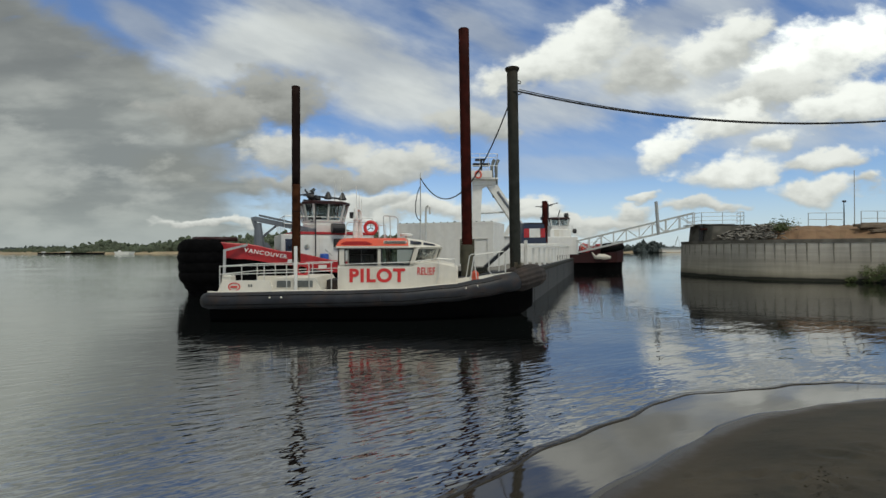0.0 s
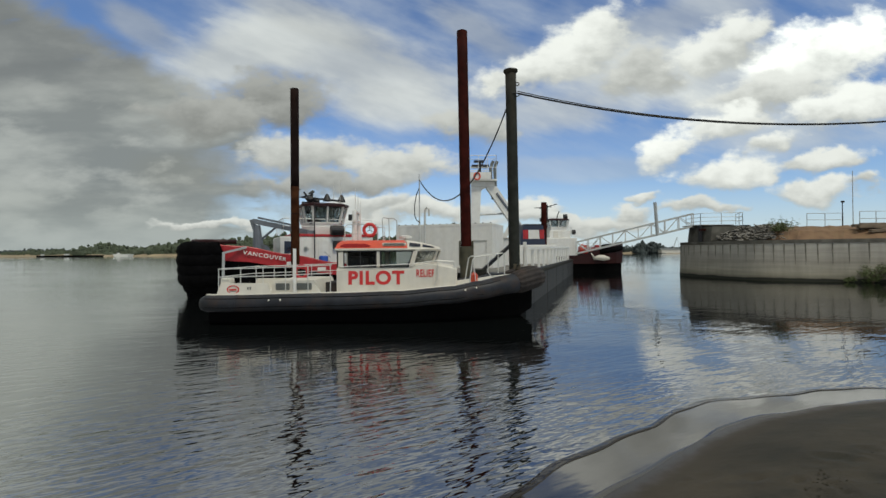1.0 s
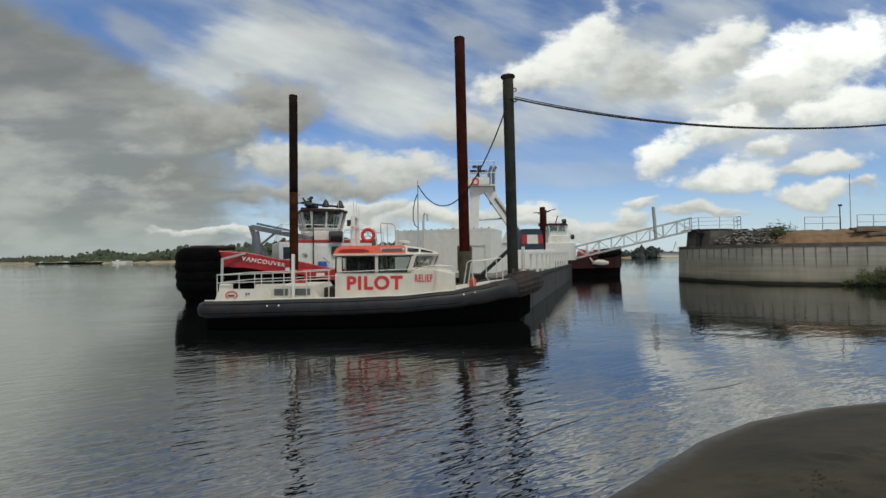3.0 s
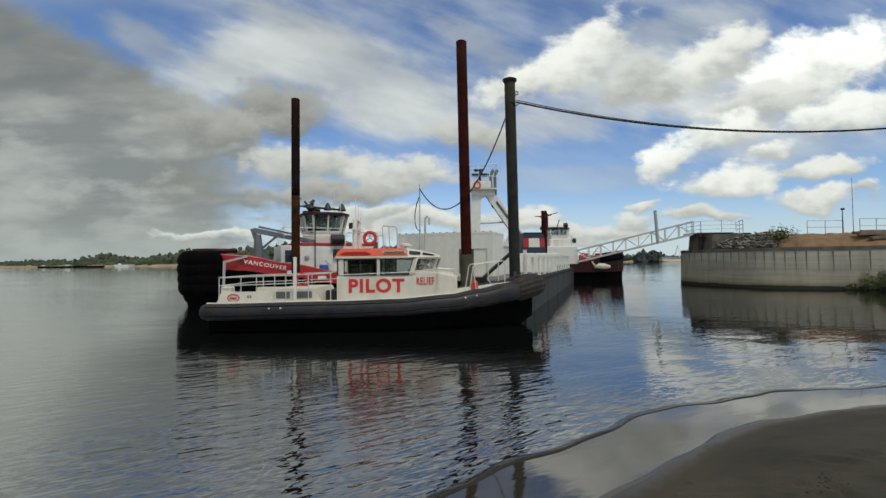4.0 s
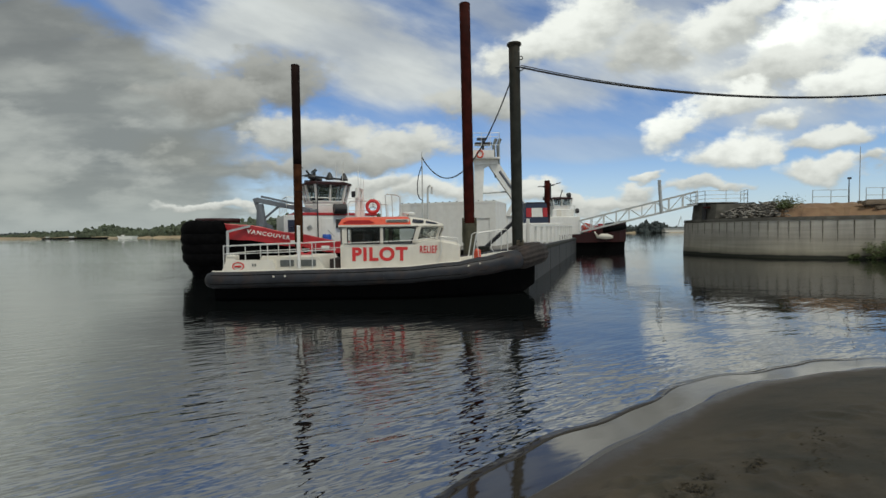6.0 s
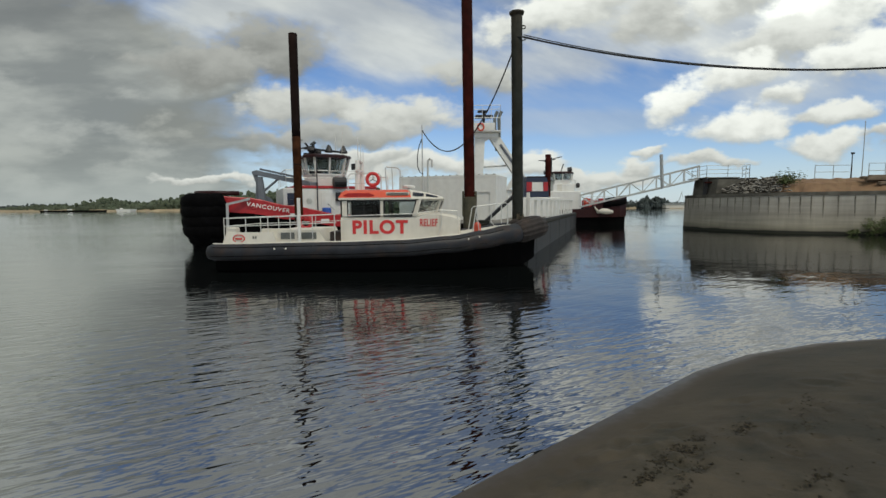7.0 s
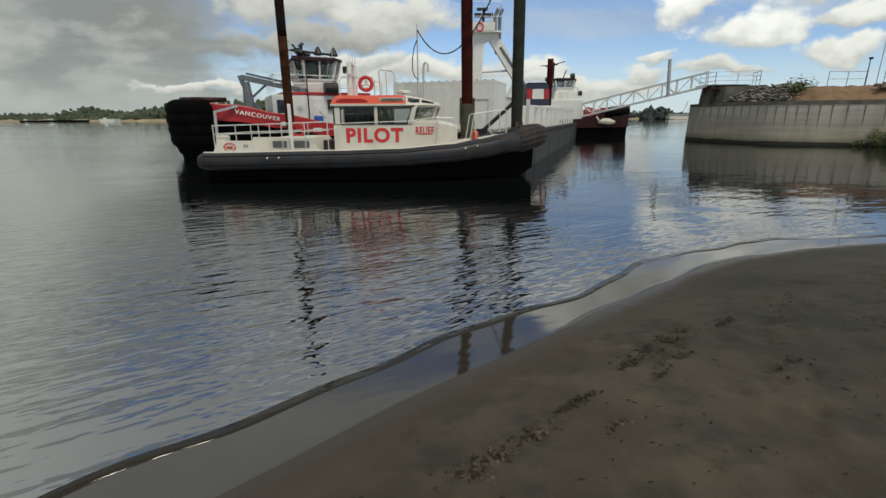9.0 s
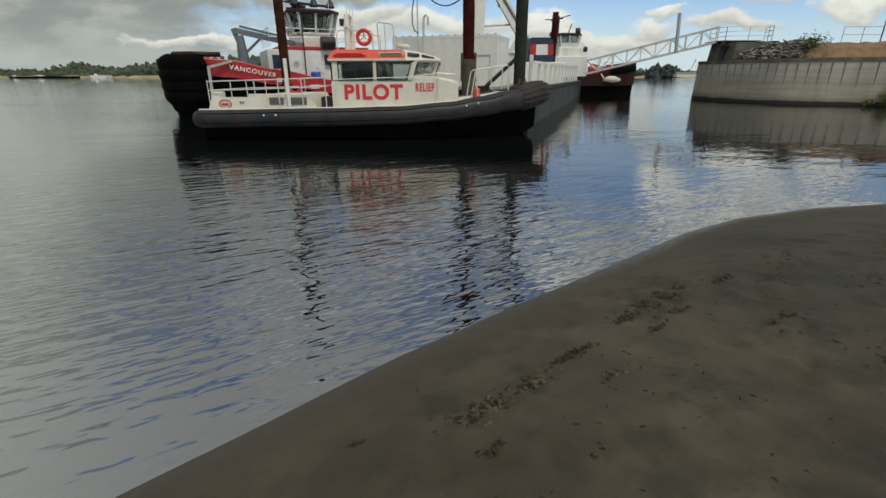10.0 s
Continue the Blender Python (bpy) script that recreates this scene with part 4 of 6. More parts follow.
    part("engine_box", bm, CREAM, boat, "cream engine box")
    for a, b in ((-3.42, -2.92), (-2.80, -2.12)):
        bm = box(B(), (a, -1.475, 1.18), (b, -1.44, 1.42), 0.01)
        for k in range(6):
            box(bm, (a + 0.03, -1.485, 1.20 + 0.036 * k), (b - 0.03, -1.47, 1.215 + 0.036 * k))
        part("vent_grille", bm, GRILLE, boat, "grey louvred grille")
    bm = torus(B(), (0, 0, 0), 0.19, 0.022)
    for v in bm.verts:
        v.co = Vector((-4.85 + v.co.x * 1.05, -1.715 + v.co.y * 0.3 + 0.02, 1.22 + v.co.z * 0.72))
    box(bm, (-4.97, -1.73, 1.19), (-4.73, -1.70, 1.25))
    part("emblem", bm, LETTER, boat, "small red oval emblem")
    bm = B()
    for k in range(2):
        box(bm, (-4.35 + 0.09 * k, -1.705, 1.22), (-4.30 + 0.09 * k, -1.69, 1.31))
    part("marking", bm, GRILLE, boat, "small grey marks")
    bm = box(B(), (-5.36, -1.6, 1.0), (-5.0, -1.2, 1.62), 0.05)
    part("locker", bm, CREAM, boat)
    bm = B()
    for zz in (1.66, 1.95):
        tube(bm, [(-5.42, -1.0, zz), (-5.38, -1.60, zz), (-5.2, -1.68, zz), (-3.0, -1.68, zz + 0.06), (-1.35, -1.62, zz + 0.12)], 0.02, 6)
        tube(bm, [(-5.42, 1.0, zz), (-5.38, 1.60, zz), (-5.2, 1.68, zz), (-3.0, 1.68, zz + 0.06), (-1.35, 1.62, zz + 0.12)], 0.02, 6)
        tube(bm, [(-5.42, -1.0, zz), (-5.42, 1.0, zz)], 0.02, 6)
    sr = part("stern_rail", bm, ALU, boat, "bent aluminium stern rail")
    for x in (-5.38, -4.6, -3.8, -3.0, -2.2, -1.4):
        for y in (-1.65, 1.65):
            part("rail_post", tube(B(), [(x, y, 1.02), (x, y, 1.96 + 0.024 * (x + 5.9))], 0.018, 6), ALU, sr)
    part("flag_post", box(B(), (-2.72, -1.70, 1.1), (-2.62, -1.60, 2.66), 0.015), WHITE, boat, "white square post")
    bm = torus(B(), (-3.05, 0.4, 1.75), 0.24, 0.07)
    part("stern_life_ring", bm, RED, boat, "orange-red life ring at the stern", smooth=True)
    bm = box(B(), (-1.72, -1.1, 1.05), (-1.25, 1.0, 1.42), 0.03)
    part("hatch", bm, NOSE, boat, "brown hatch box")
    # bow rail and gear
    bm = B()
    tube(bm, [(3.55, -1.35, 1.2), (3.72, -1.30, 2.25), (3.8, -1.28, 2.32), (4.85, -0.95, 2.45), (4.92, -0.93, 2.4), (4.92, -0.95, 1.6)], 0.022, 7)
    tube(bm, [(4.3, -1.12, 2.38), (4.28, -1.14, 1.75), (4.4, -1.1, 1.6), (4.9, -0.95, 1.55)], 0.018, 7)
    part("bow_rail", tube(B(), [(3.55, 1.35, 1.2), (3.72, 1.30, 2.25), (3.8, 1.28, 2.32), (4.85, 0.95, 2.45), (4.92, 0.93, 2.4), (4.92, 0.95, 1.6)], 0.022, 7), ALU, boat)
    tube(bm, [(3.85, -1.25, 1.25), (3.72, -1.30, 2.25)], 0.018, 7)
    part("bow_rail", bm, ALU, boat, "bent aluminium bow rail")
    bm = tube(B(), [(3.78, -1.05, 1.2), (3.78, -1.05, 1.25), (3.78, -1.05, 1.66), (3.78, -1.05, 1.74)], [0.10, 0.13, 0.13, 0.05], 12)
    part("red_buoy", bm, ORANGE, boat, "small red canister on the foredeck")
    bm = tube(B(), [(5.55, 0.0, 1.75), (5.55, 0.0, 2.1)], 0.09, 10)
    tube(bm, [(5.55, -0.22, 1.98), (5.55, 0.22, 1.98)], 0.05, 8)
    bo = part("bollard", bm, GREY_PILE, boat, "grey mooring bitt with rope")
    bm = B()
    for k in range(4):
        torus(bm, (5.55, 0, 1.84 + 0.05 * k), 0.12, 0.03, "z", 14, 6)
    part("rope", bm, WEED_PALE, bo, "coiled tan rope")
    for x in (-3.4, -3.0, 3.4, 3.8):
        part("collar_stud", tube(B(), [(x, -beam_at(x) - 0.26, smooth_curve(SHEER, x) + 0.10), (x, -beam_at(x) - 0.32, smooth_curve(SHEER, x) + 0.12)], 0.03, 6), CREAM, boat)
    return boat


pilot = pilot_boat(pose(-2.62, 18.8, 0))


# ---- piles ----
def steel_pile(x, y, top, r, mat, label, lean=(0, 0), sleeve=False, cap=False, rusty=0.0):
    p = thing("steel_pile", pose(x, y, -5), label, "pile", "mooring piles")
    h = top + 5
    split = rusty * h
    for name, z0, z1, m in (("lower_shaft", 0.0, split, BROWN_PILE), ("shaft", split, h, mat)):
        if z1 - z0 > 0.1:
            part(name, tube(B(), [(lean[0] * (z0 + (z1 - z0) * k / 12), lean[1] * (z0 + (z1 - z0) * k / 12), z0 + (z1 - z0) * k / 12) for k in range(13)], r, 28), m, p, smooth=True)
    for z in (6.8, 9.6, 13.0):
        if z < h - 1:
            part("weld_seam", tube(B(), [(lean[0] * z, lean[1] * z, z - 0.03), (lean[0] * z, lean[1] * z, z + 0.03)], r * 1.02, 24), mat, p)
    if sleeve:
        bm = tube(B(), [(-0.06, 0, 4), (-0.10, 0, 7.75)], r * 1.22, 20)
        for dx in (-1.0, 1.0):
            box(bm, (dx * r * 1.2 - 0.14, -0.10, 6.9), (dx * r * 1.2 - 0.06, 0.06, 8.0))
        part("sleeve", bm, SLEEVE, p, "weathered mossy sleeve round the foot")
    if cap:
        bm = tube(B(), [(lean[0] * h, lean[1] * h, h - 0.14), (lean[0] * h, lean[1] * h, h - 0.06), (lean[0] * h, lean[1] * h, h)], [r * 1.02, r * 1.32, r * 1.34], 24)
        part("cap", bm, mat, p, "flared steel cap")
        bm = torus(B(), (lean[0] * h + r + 0.06, lean[1] * h, h - 0.6), 0.07, 0.02)
        part("lifting_eye", bm, mat, p)
    else:
        bm = torus(B(), (lean[0] * h, lean[1] * h, h), r - 0.02, 0.03, "z", 24, 6)
        part("rim", bm, mat, p)
    return p


steel_pile(-7.83, 25.2, 11.25, 0.22, DARK_PILE, "tall dark brown rusted steel pile standing in the water", rusty=0.68)
steel_pile(1.16, 21.2, 12.35, 0.235, RUST_PILE, "tallest rusted red steel pile with a mossy sleeve", lean=(-0.0125, 0), sleeve=True)
steel_pile(3.22, 20.7, 10.42, 0.235, GREY_PILE, "weathered grey steel pile with a flared cap carrying a cable", lean=(-0.0125, 0), cap=True)


# ---- barge ----
BD = pose(3.65, 20.9, 0, 0, 0, -19.4)   # its own axes: x along the near end to the right, y along its length; corner at the origin
BW, BL, DZ = 9.0, 35.0, 1.5


def barge():
    b = thing("deck_barge", BD, "long dark grey steel deck barge moored beside the piles", "barge")
    bm = B()
    loft(bm, [[(-BW, 0.0, z), (0, 0.0, z), (0, BL, z), (-BW, BL, z)] for z in (-0.8, DZ)])
    part("hull", bm, BARGE, b, "dark grey steel hull")
    part("deck_plate", box(B(), (-BW + 0.02, 0.02, DZ), (-0.02, BL - 0.02, DZ + 0.03)), DECK, b)
    bm = B()
    box(bm, (-0.02, -0.06, DZ - 0.14), (0.06, BL, DZ + 0.05), 0.02)
    box(bm, (-BW, -0.08, DZ - 0.14), (-0.03, 0.02, DZ + 0.05), 0.02)
    part("rub_rail", bm, GREY_PILE, b, "worn steel rub rail")
    for k in range(6):
        y = 2.5 + k * 6
        part("hull_seam", box(B(), (-0.01, y - 0.03, -0.3), (0.012, y + 0.03, DZ - 0.15)), BARGE, b)
    rng = random.Random(3)

    def fence_top(y):
        return DZ + 1.24 + 0.011 * (y - 2.8)
    for k in range(13):
        y = 0.8 + 2.35 * k
        part("fence_post", box(B(), (-0.20, y - 0.06, DZ + 0.02), (-0.06, y + 0.06, fence_top(y) + rng.uniform(-0.02, 0.02)), 0.01), WHITE, b)
    part("fence_rail", beam(B(), (-0.045, 0.8, fence_top(0.8) - 0.06), (-0.045, 29.0, fence_top(29.0) - 0.06), 0.05, 0.09), WHITE, b)
    part("kerb_rail", box(B(), (-0.22, 0.5, DZ + 0.03), (-0.04, BL - 0.5, DZ + 0.14), 0.01), BARGE, b)
    part("tall_post", box(B(), (-0.25, 0.9, DZ), (-0.11, 1.04, DZ + 1.45)), WHITE, b)
    return b


barge()


def on_barge(x, y, z=DZ + 0.03, turn=0.0):
    return BD @ pose(x, y, z, 0, 0, turn)


def container():
    c = thing("shipping_container", on_barge(-3.0, 6.6), "white corrugated steel shipping container standing on the barge", "container")
    W, D, H = 6.3, 3.2, 2.70
    bm = B()
    n = 44
    pts = []
    for k in range(n):
        x = -W + 0.1 + (W - 0.2) * k / (n - 1)
        pts.append((x, 0.0 if (k // 2) % 2 else 0.005))
    loft(bm, [[(x, y, 0.14) for x, y in pts], [(x, y, H - 0.12) for x, y in pts]], closed=False, caps=False)
    part("front_panel", bm, WHITE, c)
    bm = B()
    pts = []
    n = 22
    for k in range(n):
        y = 0.1 + (D - 0.2) * k / (n - 1)
        pts.append((0.0 if (k // 2) % 2 else -0.010, y))
    loft(bm, [[(x, y, 0.14) for x, y in pts], [(x, y, H - 0.12) for x, y in pts]], closed=False, caps=False)
    part("end_panel", bm, WHITE, c)
    bm = B()
    box(bm, (-W, -0.01, 0), (0.01, 0.1, 0.16))
    box(bm, (-W, -0.01, H - 0.13), (0.01, 0.1, H))
    box(bm, (-0.1, -0.012, 0), (0.012, 0.12, H))
    box(bm, (-W, -0.012, 0), (-W + 0.12, 0.12, H))
    box(bm, (-0.1, 0.1, 0), (0.012, D, 0.16))
    box(bm, (-0.1, 0.1, H - 0.13), (0.012, D, H))
    box(bm, (-0.1, D - 0.1, 0), (0.012, D, H))
    box(bm, (-W, 0.1, 0.0), (-W + 0.06, D, H))
    box(bm, (-W, D - 0.06, 0.0), (0, D, H))
    part("corner_frame", bm, WHITE, c)
    part("roof", box(B(), (-W + 0.03, 0.03, H - 0.03), (-0.03, D - 0.03, H + 0.02)), WHITE, c)
    for k in range(14):
        x = -6.1 + k * 0.46
        part("roof_lug", box(B(), (x - 0.04, 0.0, H), (x + 0.04, 0.10, H + 0.05)), GRILLE, c)
    bm = B()
    for x in (-1.15, -0.35):
        box(bm, (x - 0.02, -0.05, 0.2), (x + 0.02, -0.01, 1.7))
    box(bm, (-1.15, -0.05, 1.66), (-0.35, -0.01, 1.70))
    part("door_frame", bm, ALU, c)
    return c


container()


def whip_mast():
    p = thing("mast", on_barge(-7.4, 5.9), "slim white pole with a loop of black hose", "mast")
    part("pole", tube(B(), [(0, 0, 0), (0, 0, 5.75)], [0.06, 0.035], 8), ALU, p)
    bm = tube(B(), [(0, -0.05, 4.9), (-0.18, -0.05, 4.5), (-0.30, -0.05, 3.9), (-0.30, -0.05, 3.3), (-0.18, -0.05, 2.95), (0.05, -0.05, 2.8)], 0.028, 6)
    part("hose", bm, CABLE, p, "black hose loop")
    bm = tube(B(), [(0.35, 0, 0.0), (0.35, 0, 3.2), (0.38, 0, 3.6), (0.5, 0, 3.72), (0.62, 0, 3.6), (0.62, 0, 3.2)], 0.07, 8)
    part("vent_pipe", bm, ALU, p, "grey gooseneck vent pipe")
    return p


whip_mast()


def cables():
    def sag(a, b, drop, n=28):
        a, b = Vector(a), Vector(b)
        return [a.lerp(b, k / n) - Vector((0, 0, drop * 4 * (k / n) * (1 - k / n))) for k in range(n + 1)]
    top = (3.28, 20.5, 9.35)
    c = thing("power_cable", pose(0, 0, 0), "sagging black power cable strung from pile to shore", "cable")
    part("span_to_shore", tube(B(), sag(top, (30.0, 20.2, 9.75), 1.66), 0.036, 6), CABLE, c)
    part("second_strand", tube(B(), sag((3.28, 20.45, 9.42), (30.0, 20.1, 9.78), 1.70), 0.02, 6), CABLE, c)
    part("span_to_barge", tube(B(), sag((3.05, 20.5, 9.35), (-1.36, 28.85, 6.95), 2.7), 0.032, 6), CABLE, c)
    part("tie", torus(B(), (3.16, 20.7, 9.35), 0.26, 0.025, "z", 20, 6), CABLE, c)
    q = thing("utility_pole", pose(30.0, 20.15, 0.5), "wooden utility pole on the shore holding the cable", "pole")
    part("shaft", tube(B(), [(0, 0, -1.0), (0, 0, 9.6)], [0.16, 0.11], 12), WOOD, q)
    return c


cables()


# ---- the push tug with the big rubber bow ----
def lathe_house(bm, outline, z0, z1, flare=1.0):
    cx = sum(p[0] for p in outline) / len(outline)
    return loft(bm, [[(x, y, z0) for x, y in outline], [(cx + (x - cx) * flare, y * flare, z1) for x, y in outline]])


def wheelhouse(parent, outline, z0, zs, zt, roof_mat, flare=1.10):
    """A ring of raked windows between posts, over a low wall, with an overhanging roof."""
    wall = part("wheelhouse_wall", lathe_house(B(), outline, z0, zs, 1.0), WHITE, parent)
    cx = sum(p[0] for p in outline) / len(outline)
    top = [(cx + (x - cx) * flare, y * flare) for x, y in outline]
    n = len(outline)
    for i in range(n):
        part("window_post", beam(B(), (*outline[i], zs), (*top[i], zt), 0.12, 0.12), WHITE, wall)
        a, b, c, d = outline[i], outline[(i + 1) % n], top[(i + 1) % n], top[i]
        L = math.hypot(b[0] - a[0], b[1] - a[1])
        k = max(1, round(L / 0.8))
        for j in range(1, k):
            t = j / k
            part("window_post", beam(B(), (a[0] + (b[0] - a[0]) * t, a[1] + (b[1] - a[1]) * t, zs), (d[0] + (c[0] - d[0]) * t, d[1] + (c[1] - d[1]) * t, zt), 0.10, 0.10), WHITE, wall)
        bm = B()
        s = 0.97
        f = [bm.verts.new((cx + (p[0] - cx) * s, p[1] * s, z)) for p, z in ((a, zs), (b, zs), (c, zt), (d, zt))]
        bm.faces.new(f)
        bmesh.ops.solidify(bm, geom=list(bm.faces), thickness=0.015)
        part("window_pane", bm, GLASS, wall, "dark wheelhouse pane").visible_shadow = False
    part("window_sill", lathe_house(B(), [(cx + (x - cx) * 1.03, y * 1.03) for x, y in outline], zs - 0.06, zs + 0.04), WHITE, parent)
    ro = [(cx + (x - cx) * flare * 1.08, y * flare * 1.08) for x, y in outline]
    part("wheelhouse_roof", loft(B(), [[(x, y, zt - 0.02) for x, y in ro], [(x, y, zt + 0.12) for x, y in ro], [(cx + (x - cx) * 0.85, y * 0.85, zt + 0.22) for x, y in ro]]), roof_mat, parent)


def rail_run(parent, pts, z, h, mat=ALU, step=1.0):
    for zz in (z + h, z + h * 0.5):
        part("guard_rail", tube(B(), [(x, y, zz) for x, y in pts], 0.022, 6), mat, parent)
    for (ax, ay), (bx, by) in zip(pts, pts[1:]):
        k = max(1, round(math.hypot(bx - ax, by - ay) / step))
        for j in range(k + 1):
            t = j / k
            part("rail_stanchion", tube(B(), [(ax + (bx - ax) * t, ay + (by - ay) * t, z), (ax + (bx - ax) * t, ay + (by - ay) * t, z + h)], 0.018, 5), mat, parent)


def push_tug(m):
    t = thing("tug_boat", m, "red and white tug with stacked black bow fenders and crane", "tug boat")
    # hull: bow at +x
    rings = []
    for i in range(15):
        x = -6.5 + 12.6 * i / 14
        w = 3.1 if x < 2 else 3.1 - 0.5 * ((x - 2) / 4.1) ** 2
        zt = smooth_curve([(-6.5, 1.15), (-2, 1.25), (1.0, 1.75), (3.5, 2.15), (6.2, 2.4)], x)
        rings.append([(x, -w, zt), (x, -w * 0.92, -0.6), (x, w * 0.92, -0.6), (x, w, zt)])
    part("hull", loft(B(), rings), HULL, t, "black hull")
    # red bulwark with a sheer
    for sg in (-1, 1):
        rr = []
        for i in range(21):
            x = -6.4 + 12.0 * i / 20
            w = (3.1 if x < 2 else 3.1 - 0.5 * ((x - 2) / 4.1) ** 2) + 0.03
            zt = smooth_curve([(-6.5, 1.15), (-2, 1.25), (1.0, 1.75), (3.5, 2.15), (6.2, 2.4)], x)
            zb = zt + smooth_curve([(-6.5, 0.45), (0, 0.62), (3.5, 0.72), (6, 0.7)], x)
            rr.append([(x, sg * w, zt - 0.1), (x, sg * (w + 0.04), zb), (x, sg * (w - 0.06), zb), (x, sg * (w - 0.10), zt - 0.1)])
        part("bulwark", loft(B(), rr), RED, t, "red bulwark rising to the bow")
        part("bulwark_cap", tube(B(), [((a[1][0] + a[2][0]) / 2, (a[1][1] + a[2][1]) / 2, a[1][2] + 0.02) for a in rr], 0.06, 6), RED, t)
        for i in (5, 9, 12):
            x, y, z = rr[i][0]
            part("freeing_port", box(B(), (x - 0.25, y - 0.02, z + 0.14), (x + 0.25, y + 0.055, z + 0.36), 0.02), WHITE, t, "white-framed freeing port")
    part("fairlead", torus(B(), (3.05, 3.12, 2.42), 0.12, 0.05), RED, t, smooth=True)
    # stacked fenders round the bow
    path = [(4.55, 3.0)] + [(5.0, 3.03), (5.6, 2.98), (6.15, 2.65), (6.4, 2.0), (6.5, 1.0), (6.5, 0.0), (6.5, -1.0), (6.4, -2.0), (6.15, -2.65), (5.6, -2.98), (5.0, -3.03), (4.55, -3.0)]
    rng = random.Random(9)
    for k, (z, r, out) in enumerate(((0.18, 0.40, -0.55), (0.62, 0.46, -0.40), (1.12, 0.52, -0.18), (1.62, 0.52, -0.14), (2.16, 0.52, -0.10), (2.68, 0.50, -0.10))):
        pts = []
        for i in range(len(path) - 1):
            for j in range(4):
                q = j / 4
                x = path[i][0] + (path[i + 1][0] - path[i][0]) * q
                y = path[i][1] + (path[i + 1][1] - path[i][1]) * q
                d = math.hypot(x - 3, y) or 1
                pts.append((x + out * (x - 3) / d, y * (1 + out / 3.2), z + rng.uniform(-0.025, 0.025)))
        part("bow_fender", tube(B(), pts, [r * (1 + 0.05 * math.sin(i * 1.9)) for i in range(len(pts))], 12), RUBBER, t, "black rubber bow fender roll", smooth=True)
    part("bow_plate", prism(B(), [(4.3, -2.7), (5.6, -2.7), (6.3, -1.6), (6.3, 1.6), (5.6, 2.7), (4.3, 2.7)], "z", 0.3, 3.05), RUBBER, t)
    bm = B()
    tube(bm, [(3.75, 2.9, 3.18), (5.2, 2.7, 3.2), (6.0, 1.6, 3.22), (6.1, 0, 3.22), (6.0, -1.6, 3.22), (5.2, -2.7, 3.2)], 0.13, 8)
    part("bow_coaming", bm, MAROON, t, "dark red coaming over the fenders", smooth=True)
    bm = B()
    beam(bm, (3.25, 3.2, 2.86), (4.42, 3.42, 2.55), 0.16, 0.12)
    beam(bm, (4.42, 3.42, 2.6), (4.45, 3.42, 1.0), 0.14, 0.14)
    part("fender_frame", bm, STEEL, t, "grey steel fender frame")
    lettering("lettering", "VANCOUVER", 0.24, 2.40, LETTER_WHITE, t, Matrix.Translation((3.45, 3.24, 2.47)) @ Matrix.Rotation(radians(180), 4, "Z") @ Matrix.Rotation(radians(90), 4, "X") @ Matrix.Rotation(radians(-10.5), 4, "Z"), "white letters VANCOUVER", 0.02, 1.2)
    # deckhouse
    part("deckhouse", box(B(), (-4.6, -2.1, 1.2), (1.3, 2.1, 3.55), 0.06), WHITE, t, "white deckhouse")
    part("house_band", box(B(), (-4.65, -2.14, 3.55), (0.65, 2.14, 3.72), 0.02), RED, t, "red band round the house top")
    for x in (-0.25, 0.75):
        part("porthole", tube(B(), [(x, 2.09, 2.75), (x, 2.13, 2.75)], 0.17, 16), GLASS, t)
    part("deckhouse_window", box(B(), (0.15, 2.09, 2.5), (1.05, 2.115, 3.25), 0.01), NAVY, t, "dark deckhouse window")
    part("house_door", box(B(), (-1.7, 2.09, 1.7), (-1.0, 2.13, 3.35), 0.015), WHITE, t)
    part("life_raft", tube(B(), [(-2.55, 2.3, 3.95), (-1.75, 2.3, 3.95)], 0.32, 14), BLACK, t, "black life raft canister")
    part("side_vent", box(B(), (-2.6, 2.1, 2.75), (-1.9, 2.32, 3.3), 0.03), BLACK, t)
    part("stern_light_box", box(B(), (-4.0, 2.1, 2.6), (-3.5, 2.3, 3.1), 0.03), BLACK, t)
    bm = B()
    tube(bm, [(-1.35, 2.3, 2.6), (-1.75, 2.3, 2.2)], 0.03, 6)
    part("grab_bar", bm, STEEL, t)
    part("blue_drum", tube(B(), [(-1.2, 2.72, 1.45), (-1.2, 2.72, 1.5), (-1.2, 2.72, 2.28), (-1.2, 2.72, 2.34)], [0.25, 0.28, 0.28, 0.24], 16), BLUE, t, "blue plastic drum on deck")
    part("winch", tube(B(), [(2.3, -0.9, 2.55), (2.3, 1.2, 2.55)], 0.55, 18), CRANE, t, "grey anchor winch")
    part("winch_stand", box(B(), (1.9, -1.1, 1.7), (2.7, 1.4, 2.6), 0.05), CRANE, t)
    outline = [(-0.45, 0.95), (-0.85, 1.5), (-2.5, 1.5), (-2.8, 1.1), (-2.8, -1.1), (-2.5, -1.5), (-0.85, -1.5), (-0.45, -0.95)]
    wheelhouse(t, outline, 3.72, 4.48, 5.55, MAROON, 1.20)
    part("wheelhouse_floor", box(B(), (-2.7, -1.4, 4.4), (-0.6, 1.4, 4.46)), BLACK, t)
    part("console", box(B(), (-1.4, -0.9, 4.45), (-0.8, 0.9, 4.8), 0.04), BLACK, t)
    rail_run(t, [(1.1, -2.0), (1.1, 2.05), (-4.5, 2.05)], 3.72, 0.95)
    # masthead: searchlights, bars and aerials
    bm = B()
    beam(bm, (-0.9, -1.4, 6.05), (-0.9, 1.5, 6.05), 0.12, 0.12)
